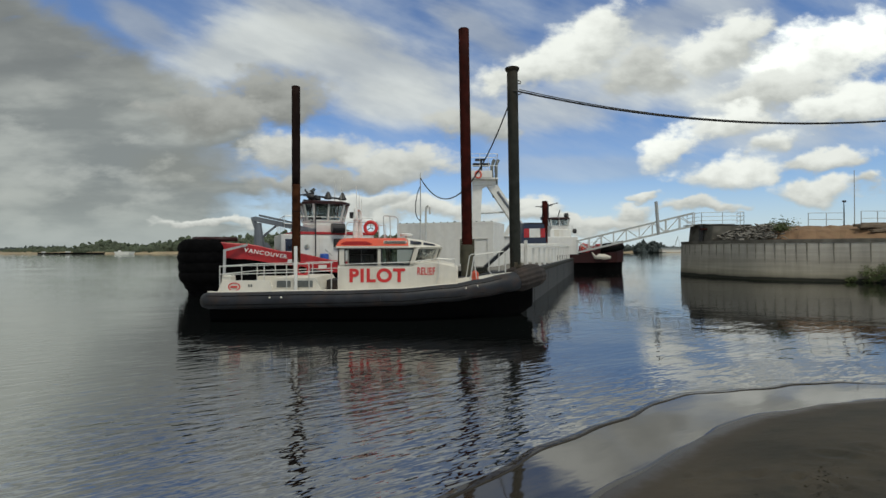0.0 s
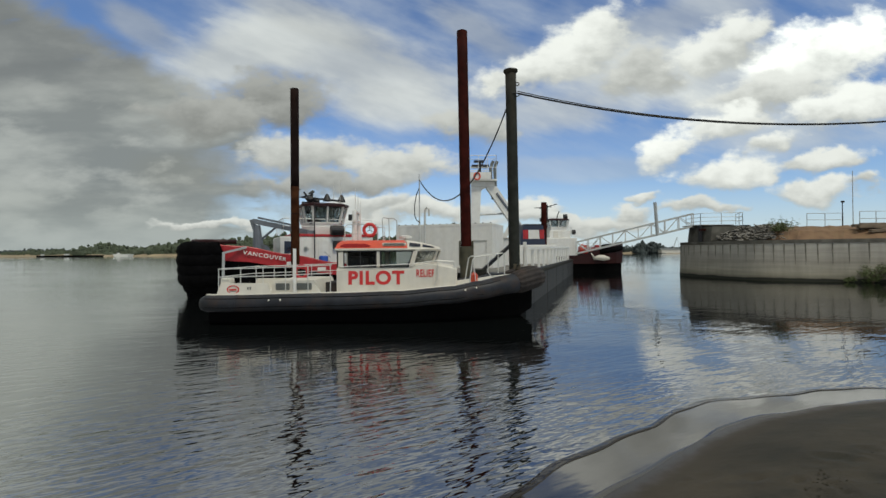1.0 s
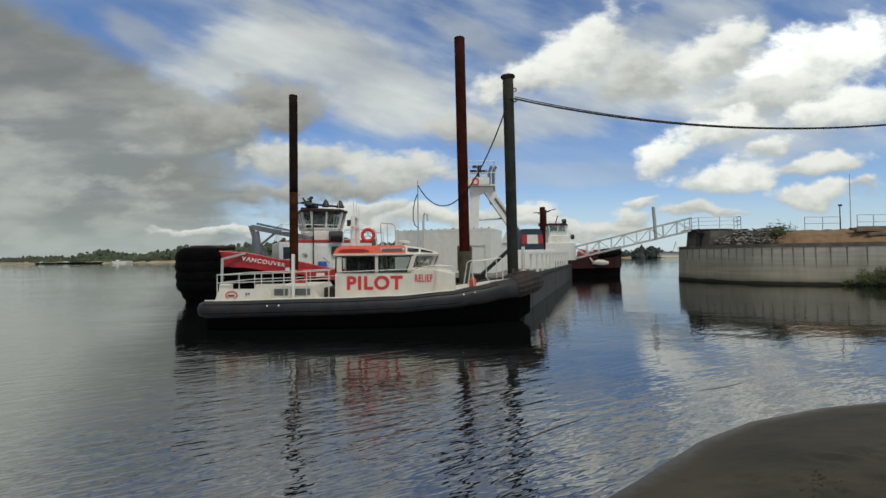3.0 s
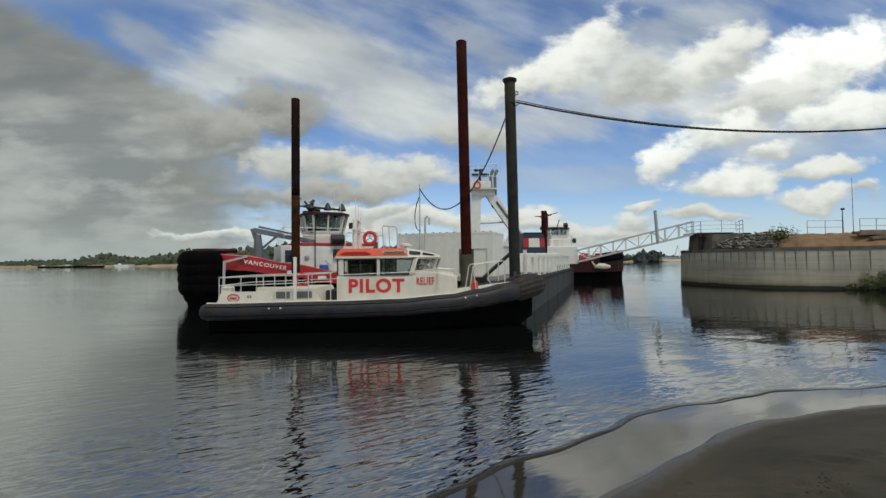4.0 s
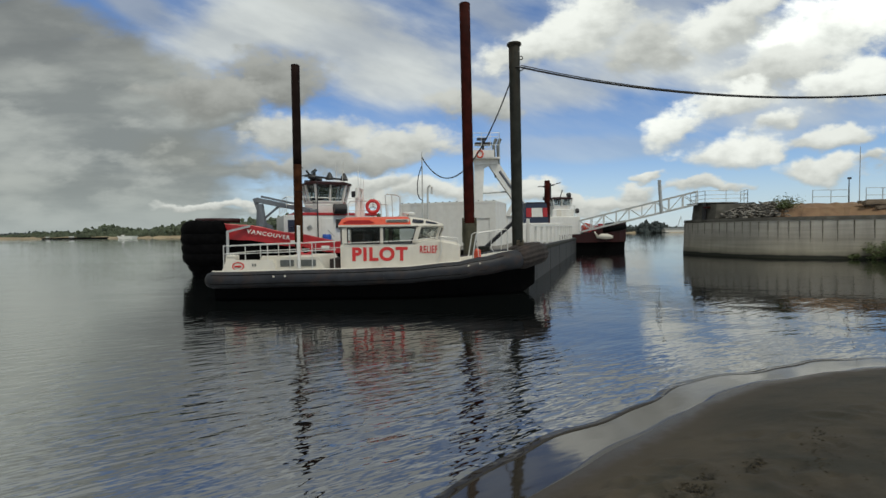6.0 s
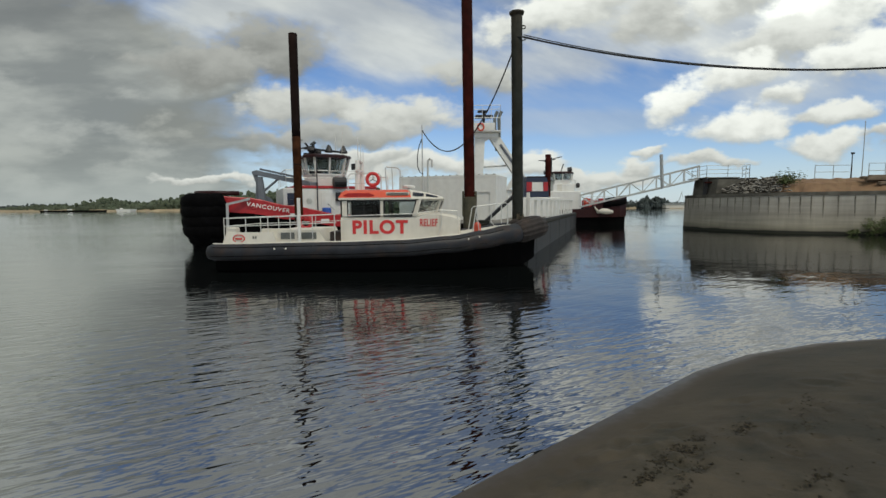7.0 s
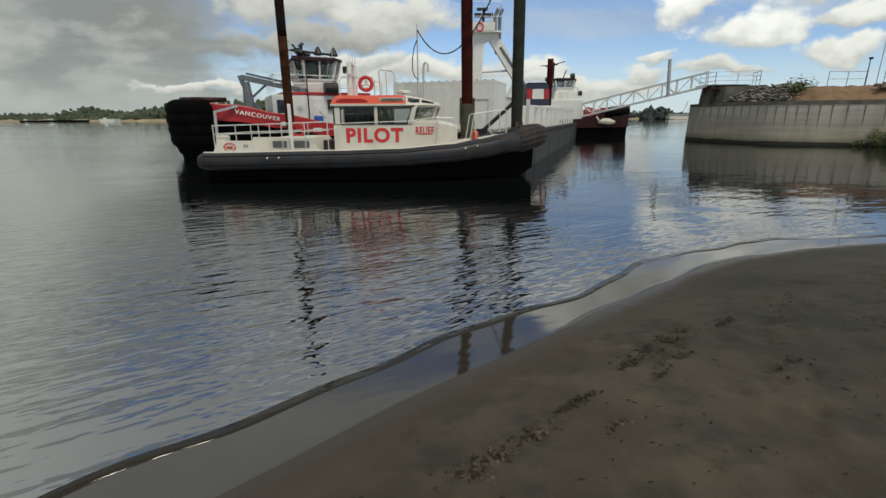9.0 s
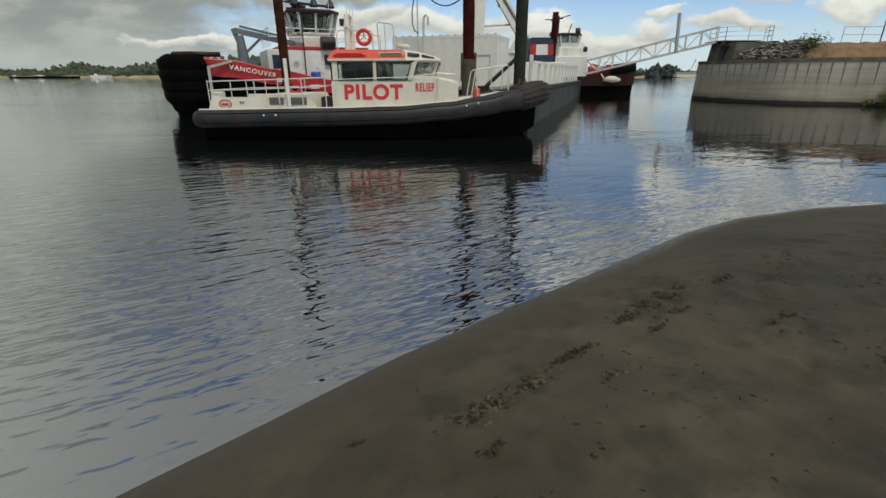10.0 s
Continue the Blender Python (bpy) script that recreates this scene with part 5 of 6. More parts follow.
    beam(bm, (-2.8, 0.9, 6.0), (-0.2, 0.9, 6.15), 0.12, 0.12)
    tube(bm, [(-0.9, 0.4, 5.7), (-0.9, 0.4, 6.5)], 0.09, 8)
    tube(bm, [(-0.75, 0.8, 5.7), (-0.75, 0.8, 6.1)], [0.32, 0.14], 10)
    beam(bm, (-0.9, -0.3, 6.4), (-0.9, 1.3, 6.5), 0.07, 0.05)
    part("mast_frame", bm, BLACK, t, "black masthead frame")
    for x, y in ((-1.75, 1.2), (-2.75, 1.0)):
        bm = tube(B(), [(x, y, 6.42), (x, y, 6.36), (x, y, 5.98), (x, y, 5.92)], [0.04, 0.10, 0.27, 0.25], 14)
        part("searchlight", bm, BLACK, t, "black cone-shaped searchlight")
    for x, y in ((-0.55, 1.3), (-1.2, 0.2)):
        bm = tube(B(), [(x - 0.22, y, 6.0), (x, y, 6.03), (x + 0.18, y, 6.03)], [0.20, 0.18, 0.1], 12)
        part("searchlight", bm, BLACK, t, "black searchlight")
    bm = B()
    beam(bm, (-0.1, 1.1, 6.62), (0.55, 1.1, 6.66), 0.05, 0.04)
    beam(bm, (-0.9, 0.9, 6.35), (0.5, 0.9, 6.0), 0.07, 0.07)
    beam(bm, (-0.9, 0.9, 5.7), (-0.3, 0.9, 6.5), 0.12, 0.10)
    beam(bm, (-0.7, 0.9, 5.75), (-0.2, 0.9, 5.75), 0.3, 0.2)
    part("mast_arm", bm, BLACK, t, "black mast arms")
    for x, y, h in ((-2.3, 0.7, 1.6), (-2.6, 1.2, 1.1), (-2.9, 0.2, 2.0)):
        part("aerial", tube(B(), [(x, y, 5.6), (x, y, 5.6 + h)], [0.03, 0.012], 6), WHITE, t)
    part("radar_bar", box(B(), (-0.95, -0.6, 6.55), (-0.85, 0.9, 6.66), 0.03), GRILLE, t)
    part("jack_staff", tube(B(), [(-0.75, 2.25, 1.8), (-0.75, 2.25, 5.6)], 0.035, 6), BLACK, t)
    # crane
    c = part("crane_column", tube(B(), [(2.5, 1.2, 1.8), (2.5, 1.2, 3.1), (2.55, 1.2, 4.25)], [0.42, 0.30, 0.20], 12), CRANE, t, "grey crane column")
    bm = B()
    beam(bm, (2.75, 1.25, 4.50), (-0.5, 1.75, 3.82), 0.24, 0.30)
    beam(bm, (2.5, 1.25, 4.72), (0.4, 1.6, 4.26), 0.14, 0.12)
    part("crane_boom", bm, CRANE, c, "grey folded crane boom")
    bm = B()
    beam(bm, (2.85, 1.2, 4.6), (2.35, 1.2, 3.0), 0.20, 0.26)
    tube(bm, [(2.4, 1.3, 3.3), (1.5, 1.45, 4.1)], 0.07, 8)
    part("crane_ram", bm, CRANE, c)
    bm = box(B(), (-0.85, 1.55, 3.5), (-0.3, 2.0, 3.95), 0.06)
    tube(bm, [(-0.5, 1.8, 3.6), (-0.65, 1.85, 3.0), (-0.5, 1.85, 2.6)], 0.08, 8)
    part("crane_grab", bm, CRANE, c)
    return t


push_tug(pose(-9.65, 31.3, 0, 0, 0, 205.5))


# ---- gear on the far part of the barge ----
def portal_mast():
    """The white portal with a platform, funnels and a radar."""
    p = thing("portal_mast", on_barge(-6.4, 16.2, z=DZ + 0.03, turn=19.4), "white steel portal mast with a railed platform and exhaust pipes", "mast")
    bm = B()
    loft(bm, [[(-0.55, -0.3, 0), (-0.05, -0.3, 0), (-0.05, 0.3, 0), (-0.55, 0.3, 0)], [(-0.55, -0.3, 5.35), (0.25, -0.3, 5.35), (0.25, 0.3, 5.35), (-0.55, 0.3, 5.35)], [(-0.55, -0.3, 5.7), (1.0, -0.3, 5.7), (1.0, 0.3, 5.7), (-0.55, 0.3, 5.7)]])
    part("leg", bm, WHITE, p, "white tapered leg")
    part("top_beam", box(B(), (-0.55, -0.4, 5.55), (1.35, 0.4, 5.95), 0.05), WHITE, p)
    part("sloping_leg", loft(B(), [[(0.6, -0.3, 5.6), (1.5, -0.3, 5.6), (1.5, 0.3, 5.6), (0.6, 0.3, 5.6)], [(3.1, -0.3, 2.3), (3.95, -0.3, 2.3), (3.95, 0.3, 2.3), (3.1, 0.3, 2.3)], [(3.5, -0.25, 0), (4.0, -0.25, 0), (4.0, 0.25, 0), (3.5, 0.25, 0)]]), WHITE, p, "white sloping leg")
    part("brace", beam(B(), (1.55, 0, 1.0), (2.85, 0, 3.0), 0.25, 0.35), WHITE, p)
    part("cross_bar", tube(B(), [(-0.3, 0, 3.55), (2.2, 0, 3.65)], 0.06, 8), STEEL, p)
    part("platform", box(B(), (-0.75, -0.8, 5.95), (1.5, 0.8, 6.05)), WHITE, p)
    part("apron", box(B(), (-0.7, -0.84, 6.05), (1.0, -0.80, 6.55)), WHITE, p)
    rail_run(p, [(-0.7, -0.75), (1.45, -0.75), (1.45, 0.75), (-0.7, 0.75)], 6.05, 1.7, ALU, 0.7)
    part("life_ring", torus(B(), (-0.12, -0.88, 6.25), 0.24, 0.06), ORANGE, p, "orange-red life ring", smooth=True)
    bm = box(B(), (-0.5, -0.3, 7.0), (0.9, 0.3, 7.18), 0.04)
    box(bm, (-0.3, -0.3, 7.4), (0.5, 0.3, 7.5), 0.03)
    tube(bm, [(0.2, 0, 6.05), (0.2, 0, 7.5)], 0.09, 8)
    part("radar", bm, BLACK, p, "black radar scanner")
    for x in (1.12, 1.46):
        part("exhaust_pipe", tube(B(), [(x + 0.15, 0, 4.7), (x, 0, 5.2), (x - 0.05, 0, 7.0), (x + 0.08, 0, 7.3), (x + 0.16, 0, 7.45)], 0.13, 10), GRILLE, p, "grey steel exhaust pipe")
    part("pipe_run", tube(B(), [(1.5, -0.3, 5.1), (3.6, -0.3, 2.5)], 0.10, 8), CRANE, p)
    for piece in p.children:
        piece.data.transform(Matrix.Diagonal((1, 1, 1.13, 1)))
    return p


portal_mast()


def deck_house():
    h = thing("deck_house", on_barge(-3.6, 10.8), "small white deckhouse with dark windows on the barge", "deckhouse")
    part("wall", box(B(), (-1.1, 0, 0), (0.5, 4.0, 1.9), 0.05), WHITE, h)
    part("roof", box(B(), (-1.2, -0.1, 1.9), (0.6, 4.1, 2.0), 0.02), WHITE, h)
    for x in (-0.7, 0.0):
        part("window", box(B(), (x - 0.2, -0.02, 1.05), (x + 0.2, 0.01, 1.55), 0.01), NAVY, h, "dark window")
    part("gear", box(B(), (-0.9, -0.5, 0), (-0.2, -0.05, 0.8), 0.05), BLACK, h)
    return h


deck_house()


def funnel():
    f = thing("funnel", on_barge(-2.1, 16.4, turn=19.4), "dark blue funnel with a white panel between red bands", "funnel")
    def ring(z, s):
        return [(-1.0 * s, -0.7, z), (1.0 * s, -0.7, z), (1.1 * s, 0.7, z), (-1.1 * s, 0.7, z)]
    part("casing", loft(B(), [ring(0.5, 1.0), ring(1.75, 0.92), ring(2.6, 0.78)]), NAVY, f)
    part("white_panel", loft(B(), [[(-0.36, -0.715, 1.55), (0.5, -0.715, 1.55), (0.5, -0.70, 1.55), (-0.36, -0.70, 1.55)], [(-0.36, -0.715, 2.25), (0.46, -0.715, 2.25), (0.46, -0.70, 2.25), (-0.36, -0.70, 2.25)]]), WHITE, f)
    for a, b in ((-0.78, -0.37), (0.51, 0.86)):
        part("red_band", box(B(), (a, -0.718, 1.55), (b, -0.70, 2.25)), RED, f)
    part("base", box(B(), (-1.7, -0.78, 0), (1.8, 0.9, 1.5), 0.05), WHITE, f)
    part("top", box(B(), (-0.7, -0.5, 2.6), (0.7, 0.5, 2.72), 0.03), BLACK, f)
    for piece in [c for c in f.children if c.name.split(".")[0] != "base"]:
        piece.data.transform(Matrix.Translation((0, 0, 0.42)))
    return f


funnel()


def sloping_ramp():
    r = thing("boarding_ramp", pose(2.6, 22.3, DZ + 0.03), "dark sloping boarding ramp leaning on the barge", "ramp")
    part("ramp", beam(B(), (-0.75, 0, 0.08), (0.85, 0, 1.5), 0.5, 0.14), BLACK, r)
    part("foot", box(B(), (-1.1, -0.3, 0), (-0.55, 0.3, 0.16), 0.03), GREY_PILE, r)
    part("stay", tube(B(), [(0.85, 0.1, 0), (0.85, 0.1, 1.5)], 0.05, 8), WHITE, r)
    return r


sloping_ramp()
x4, y4 = 10.15, 46.0
steel_pile(x4, y4, 7.35, 0.27, RUST_PILE, "rusted red steel pile rising through the barge")


# ---- the second tug, beyond the barge ----
def harbour_tug(m):
    t = thing("harbour_tug", m, "dark red tug with a white wheelhouse tower and high black bow", "tug boat")
    rings = []
    for i in range(13):
        x = -9 + 16 * i / 12
        w = 3.0 if x < 2 else max(0.5, 3.0 * (1 - ((x - 2) / 5.6) ** 2))
        zt = smooth_curve([(-9, 1.2), (0, 1.9), (7, 3.6)], x)
        rings.append([(x, -w, zt), (x - 0.15, -w * 0.85, -0.5), (x - 0.15, w * 0.85, -0.5), (x, w, zt)])
    part("hull", loft(B(), rings), HULL, t, "black hull")
    rr = [[(a[0][0], a[0][1] - 0.02, 1.2), (a[0][0], a[0][1] - 0.05, a[0][2] + 0.12), (a[0][0], a[0][1] + 0.08, a[0][2] + 0.12), (a[0][0], a[0][1] + 0.08, 1.2)] for a in rings]
    part("sheer_strake", loft(B(), rr), MAROON, t, "dark red sheer strake")
    rr = [[(a[0][0], a[0][1] * 0.98 - 0.08, 1.0), (a[0][0], a[0][1] * 0.98 - 0.08, 1.2), (a[0][0], a[0][1] * 0.9, 1.2), (a[0][0], a[0][1] * 0.9, 1.0)] for a in rings]
    part("red_belt", loft(B(), rr), MAROON, t, "dark red belt along the hull")
    bm = tube(B(), [(2.2, -3.0, 1.6), (2.8, -3.15, 1.75), (3.4, -3.1, 1.7), (4.2, -2.9, 1.62)], [0.12, 0.32, 0.36, 0.18], 10)
    tube(bm, [(2.3, -3.05, 1.7), (1.9, -3.05, 2.3)], [0.16, 0.06], 8)
    part("rope_fender", bm, CREAM, t, "pale rope fender hung on the side", smooth=True)
    bm = B()
    pts = [(3.0, -2.9, 2.5), (5.2, -2.0, 2.7), (6.6, -0.9, 2.9), (7.05, 0, 3.0), (6.6, 0.9, 2.9), (5.2, 2.0, 2.7)]
    tube(bm, pts, 0.36, 10)
    part("bow_fender", bm, RUBBER, t, "black bow fender", smooth=True)
    part("deckhouse", box(B(), (-3.6, -2.0, 1.2), (0.6, 2.0, 4.2), 0.08), WHITE, t)
    part("tower", box(B(), (-2.7, -1.4, 4.2), (0.0, 1.4, 5.1), 0.06), WHITE, t, "white tower")
    wheelhouse(t, [(-0.2, 0.8), (-0.5, 1.3), (-2.5, 1.3), (-2.5, -1.3), (-0.5, -1.3), (-0.2, -0.8)], 5.1, 5.55, 6.4, MAROON, 1.12)
    bm = B()
    tube(bm, [(-2.7, -0.5, 6.4), (-2.7, -0.5, 8.4)], 0.1, 8)
    beam(bm, (-3.7, -0.5, 7.9), (-1.4, -0.5, 8.5), 0.1, 0.1)
    tube(bm, [(-1.5, -0.3, 6.4), (-1.1, -0.3, 7.6)], 0.06, 6)
    tube(bm, [(-3.3, -0.5, 4.2), (-3.3, -0.5, 8.1)], 0.13, 8)
    for z in (5.0, 5.7, 6.4, 7.1):
        beam(bm, (-3.3, -0.5, z), (-2.7, -0.5, z + 0.5), 0.07, 0.07)
        beam(bm, (-3.5, -0.5, z), (-2.6, -0.5, z), 0.07, 0.07)
    beam(bm, (-4.3, -0.5, 8.0), (-2.2, -0.5, 8.15), 0.09, 0.09)
    box(bm, (-3.6, -0.8, 6.3), (-3.0, -0.2, 6.75), 0.05)
    part("mast_frame", bm, BLACK, t, "black lattice mast with crossbars")
    part("tower_door", box(B(), (-2.2, -1.43, 4.25), (-1.6, -1.39, 5.05), 0.01), CREAM, t)
    part("tower_grab_rail", tube(B(), [(0.05, -1.45, 4.3), (0.05, -1.45, 5.5), (-0.4, -1.5, 5.6)], 0.04, 6), ALU, t)
    part("searchlight", tube(B(), [(-0.7, -0.9, 6.85), (-0.3, -0.9, 6.9)], 0.3, 12), BLACK, t)
    part("searchlight", tube(B(), [(0.2, -1.5, 4.9), (0.5, -1.5, 4.9)], 0.3, 12), BLACK, t)
    part("life_ring", torus(B(), (1.2, -2.1, 3.0), 0.3, 0.09), ORANGE, t, "orange life ring", smooth=True)
    bm = B()
    for k in range(4):
        box(bm, (1.2 + k * 0.7, -1.2, 2.2), (1.65 + k * 0.7, -0.6, 3.1 + 0.2 * (k % 2)), 0.04)
    part("deck_gear", bm, RED, t, "red deck gear")
    rail_run(t, [(0.8, -2.3), (2.5, -2.3), (4.5, -1.6)], 2.5, 1.0, STEEL, 1.0)
    return t


harbour_tug(pose(16.0, 59.0, 0, 0, 0, 4))


# ---- quay wall ----
QUAY_KEYS = [(36, 66), (30, 56), (26.3, 50.2), (24.3, 47.4), (24.1, 45.0), (24.5, 42.3), (25.2, 40.2), (26.2, 38.5), (27.8, 37.2), (29.8, 36.2), (32.8, 34.7), (38, 32.4), (46, 29), (60, 23.7)]

QUAY = []
for i in range(len(QUAY_KEYS) - 1):
    q0, q1, q2, q3 = (Vector(QUAY_KEYS[min(max(j, 0), len(QUAY_KEYS) - 1)]) for j in (i - 1, i, i + 1, i + 2))
    for j in range(6):
        t = j / 6
        QUAY.append(tuple(0.5 * (2 * q1 + (q2 - q0) * t + (2 * q0 - 5 * q1 + 4 * q2 - q3) * t * t + (3 * q1 - q0 - 3 * q2 + q3) * t ** 3)))


def quay_offset(d):
    out = []
    for i, p in enumerate(QUAY):
        a, b = Vector(QUAY[max(i - 1, 0)]), Vector(QUAY[min(i + 1, len(QUAY) - 1)])
        t = (b - a).normalized()
        n = Vector((-t.y, t.x))
        out.append((p[0] + n.x * d, p[1] + n.y * d))
    return out


def quay():
    q = thing("quay_wall", pose(0, 0, 0), "curved stained concrete quay wall with an earth bank above", "quay", kind="structure")
    def band(name, rows, mat, label=""):
        bm = B()
        cols = [[(p[0], p[1], z) for p in quay_offset(d)] for d, z in rows]
        loft(bm, [[c[i] for c in cols] for i in range(len(QUAY))], closed=True)
        ob = part(name, bm, mat, q, label)
        return ob
    band("lower_wall", [(0.0, -2.0), (0.0, 0.0), (0.02, 0.6), (0.12, 3.05), (2.0, 3.05), (2.0, -2.0)], CONCRETE, "stained concrete wall with a dark tide line")
    band("coping", [(0.06, 3.05), (0.06, 3.32), (2.2, 3.32), (2.2, 3.05)], OLD_CONCRETE, "rough dark coping")
    # vertical form joints
    off = quay_offset(0.1)
    n = 0
    for i in range(14, len(QUAY) - 8):
        for k in range(1 if i % 2 else 0):
            a, b = off[i], off[i + 1]
            t = k / 3
            x, y = a[0] + (b[0] - a[0]) * t, a[1] + (b[1] - a[1]) * t
            part("pilaster_joint", box(B(), (x - 0.022, y - 0.05, 0.35), (x + 0.022, y + 0.03, 2.98)), JOINT, q)
    # upper concrete block at the head
    bm = B()
    near, inner = quay_offset(0.75)[12:44], quay_offset(6.0)[12:44]
    back = quay_offset(2.8)[12:44]
    n = len(near)
    tops = [5.0 - 0.48 * (i / (n - 1)) for i in range(n)]
    head = [tuple(Vector(near[i]).lerp(Vector(back[i]), min(1.0, max(0.0, (i - 16) / 6)))) for i in range(n)]
    loft(bm, [[(*head[i], 3.3), (head[i][0] + 0.25, head[i][1] + 0.1, tops[i]), (*inner[i], tops[i]), (*inner[i], 3.3)] for i in range(n)])
    part("upper_block", bm, OLD_CONCRETE, q, "weathered upper concrete block")
    bm = box(B(), (24.6, 44.4, 4.9), (28.0, 47.4, 4.98), 0.03)
    part("block_cap", bm, ROCK, q)
    # earth bank and fill
    rows = [(1.0, 3.3), (2.6, 4.05), (4.5, 4.5), (9.0, 4.62), (60.0, 4.7), (60.0, -2.0), (2.0, -2.0), (1.5, 3.0)]
    bm = B()
    rng = random.Random(4)
    pts_i = list(range(40, len(QUAY)))
    cols = [[(p[0] + rng.uniform(-0.15, 0.15), p[1] + rng.uniform(-0.15, 0.15), z + rng.uniform(-0.08, 0.08)) for p in quay_offset(d)] for d, z in rows]
    loft(bm, [[c[i] for c in cols] for i in pts_i])
    part("earth_bank", bm, EARTH, q, "dry brown earth bank")
    return q


quay()


def rubble():
    rng = random.Random(12)
    o1, o2 = quay_offset(0.5), quay_offset(2.7)
    shapes = []
    for k in range(5):
        bm = B()
        bmesh.ops.create_icosphere(bm, subdivisions=1, radius=0.5)
        for v in bm.verts:
            v.co *= rng.uniform(0.7, 1.15)
            v.co.z *= 0.6
        me = bpy.data.meshes.new("rubble_stone")
        bm.to_mesh(me)
        bm.free()
        me.materials.append(ROCK)
        shapes.append(me)
    heap = thing("rubble_heap", pose(26.3, 40.3, 3.3), "heap of broken grey concrete lumps on the quay", "rubble")
    for k in range(300):
        i = int(rng.triangular(26, 47, 40))
        t, u = rng.random(), rng.random()
        a = Vector(o1[i]).lerp(Vector(o1[i + 1]), t)
        b = Vector(o2[i]).lerp(Vector(o2[i + 1]), t)
        p = a.lerp(b, u)
        ob = new("stone", rng.choice(shapes))
        ob.parent = heap
        s = rng.uniform(0.16, 0.46)
        ob.matrix_basis = Matrix.LocRotScale((p.x - 26.3, p.y - 40.3, 0.05 + u * 1.25 + rng.uniform(-0.05, 0.15)), Euler((rng.uniform(-0.5, 0.5), rng.uniform(-0.5, 0.5), rng.uniform(0, 6))), (s * 1.7, s * 1.1, s * 0.55))
    return heap


rubble()


def bush(x, y, z, size, seed):
    b = thing("bush", pose(x, y, z), "ragged green bush growing at the quay wall", "bush")
    rng = random.Random(seed)
    bm, lf = B(), []
    for k in range(22):
        a, el = rng.uniform(0, 6.28), rng.uniform(0.35, 1.4)
        L = size * rng.uniform(0.5, 1.0)
        tip = Vector((math.cos(a) * math.cos(el) * 1.3, math.sin(a) * math.cos(el), math.sin(el))) * L
        midp = tip * 0.5 + Vector((0, 0, 0.1 * L))
        tube(bm, [(0, 0, 0), midp, tip], [0.02, 0.012, 0.005], 4, False)
        for j in range(26):
            p = midp.lerp(tip, rng.random()) + Vector((rng.gauss(0, 0.12), rng.gauss(0, 0.12), rng.gauss(0, 0.1))) * size
            lf.append((p, rng.uniform(0.05, 0.10), rng.uniform(0, 6.28), rng.uniform(-1, 1)))
    part("branches", bm, WOOD, b)
    bm = B()
    for p, s, a, c in lf:
        u = Vector((math.cos(a), math.sin(a), c * 0.6)) * s
        v = Vector((-math.sin(a) * 0.5, math.cos(a) * 0.5, 0.6)) * s
        bm.faces.new([bm.verts.new(p + q) for q in (-u, -v * 0.5, u, v * 0.5)])
    part("leaves", bm, LEAF, b)
    return b


bush(28.6, 39.0, 4.0, 1.3, 2)
bush(28.2, 38.8, 3.95, 0.8, 5)
bush(32.0, 34.78, 0.25, 1.15, 31)
bush(32.9, 34.4, 0.4, 1.25, 32)
for k, (x, y, s) in enumerate(((31.0, 35.35, 0.45), (32.2, 34.8, 0.6), (33.4, 34.25, 0.7), (34.6, 33.7, 0.8))):
    bush(x, y, 0.02, s, 20 + k)


def quay_rail(pts, z, h, label, mids=2, r=0.024):
    f = thing("guard_rail", pose(0, 0, 0), label, "railing", "railings on the quay")
    for j in range(mids + 1):
        zz = z + h * (j + 1) / (mids + 1)
        part("rail", tube(B(), [(x, y, zz) for x, y in pts], r, 6), STEEL, f)
    for (ax, ay), (bx, by) in zip(pts, pts[1:]):
        k = max(1, round(math.hypot(bx - ax, by - ay) / 1.5))
        for i in range(k + 1):
            x, y = ax + (bx - ax) * i / k, ay + (by - ay) * i / k
            part("post", tube(B(), [(x, y, z - 0.05), (x, y, z + h)], r * 1.2, 6), STEEL, f)
    return f


quay_rail([(24.9, 47.2), (24.9, 44.6), (28.3, 43.6), (29.2, 46.0)], 4.92, 1.15, "galvanised guard rail round the gangway landing")
quay_rail([(31.3, 39.8), (34.4, 39.8)], 4.5, 1.12, "thin dark guard rail along the quay edge", 1)
quay_rail([(35.1, 39.0), (42.0, 39.0), (50.0, 37.0)], 4.5, 1.2, "thin dark guard rail on the bank", 1)


def quay_post(x, y, z, h, r, label, lamp=False):
    p = thing("light_post" if lamp else "flag_pole", pose(x, y, z), label, "post")
    part("pole", tube(B(), [(0, 0, -0.1), (0, 0, h)], [r, r * 0.7], 8), STEEL if not lamp else BLACK, p)
    if lamp:
        part("lamp_head", box(B(), (-0.09, -0.09, h - 0.06), (0.15, 0.09, h + 0.10), 0.03), BLACK, p)
    else:
        part("foot", box(B(), (-0.12, -0.12, -0.1), (0.12, 0.12, 0.1), 0.02), STEEL, p)
    return p


quay_post(34.1, 39.5, 4.55, 2.0, 0.045, "dark light post on the quay", True)
quay_post(35.45, 40.0, 4.55, 4.75, 0.035, "thin tall metal pole on the quay")


def timbers():
    rng = random.Random(8)
    for k in range(9):
        b = thing("timber_beam", pose(36.0 + rng.uniform(-0.6, 2.2), 36.2 + 0.22 * k * 0.7, 4.1 + 0.06 * k, rng.uniform(-4, 4), rng.uniform(-5, 5), rng.uniform(-18, 4)), "weathered timber baulk stacked on the bank", "timber", "timber stack")
        part("baulk", box(B(), (-2.6, -0.14, -0.12), (2.6, 0.14, 0.12), 0.02), WOOD, b)
        part("end_plate", box(B(), (-2.64, -0.12, -0.10), (-2.6, 0.12, 0.10)), WOOD, b)


timbers()


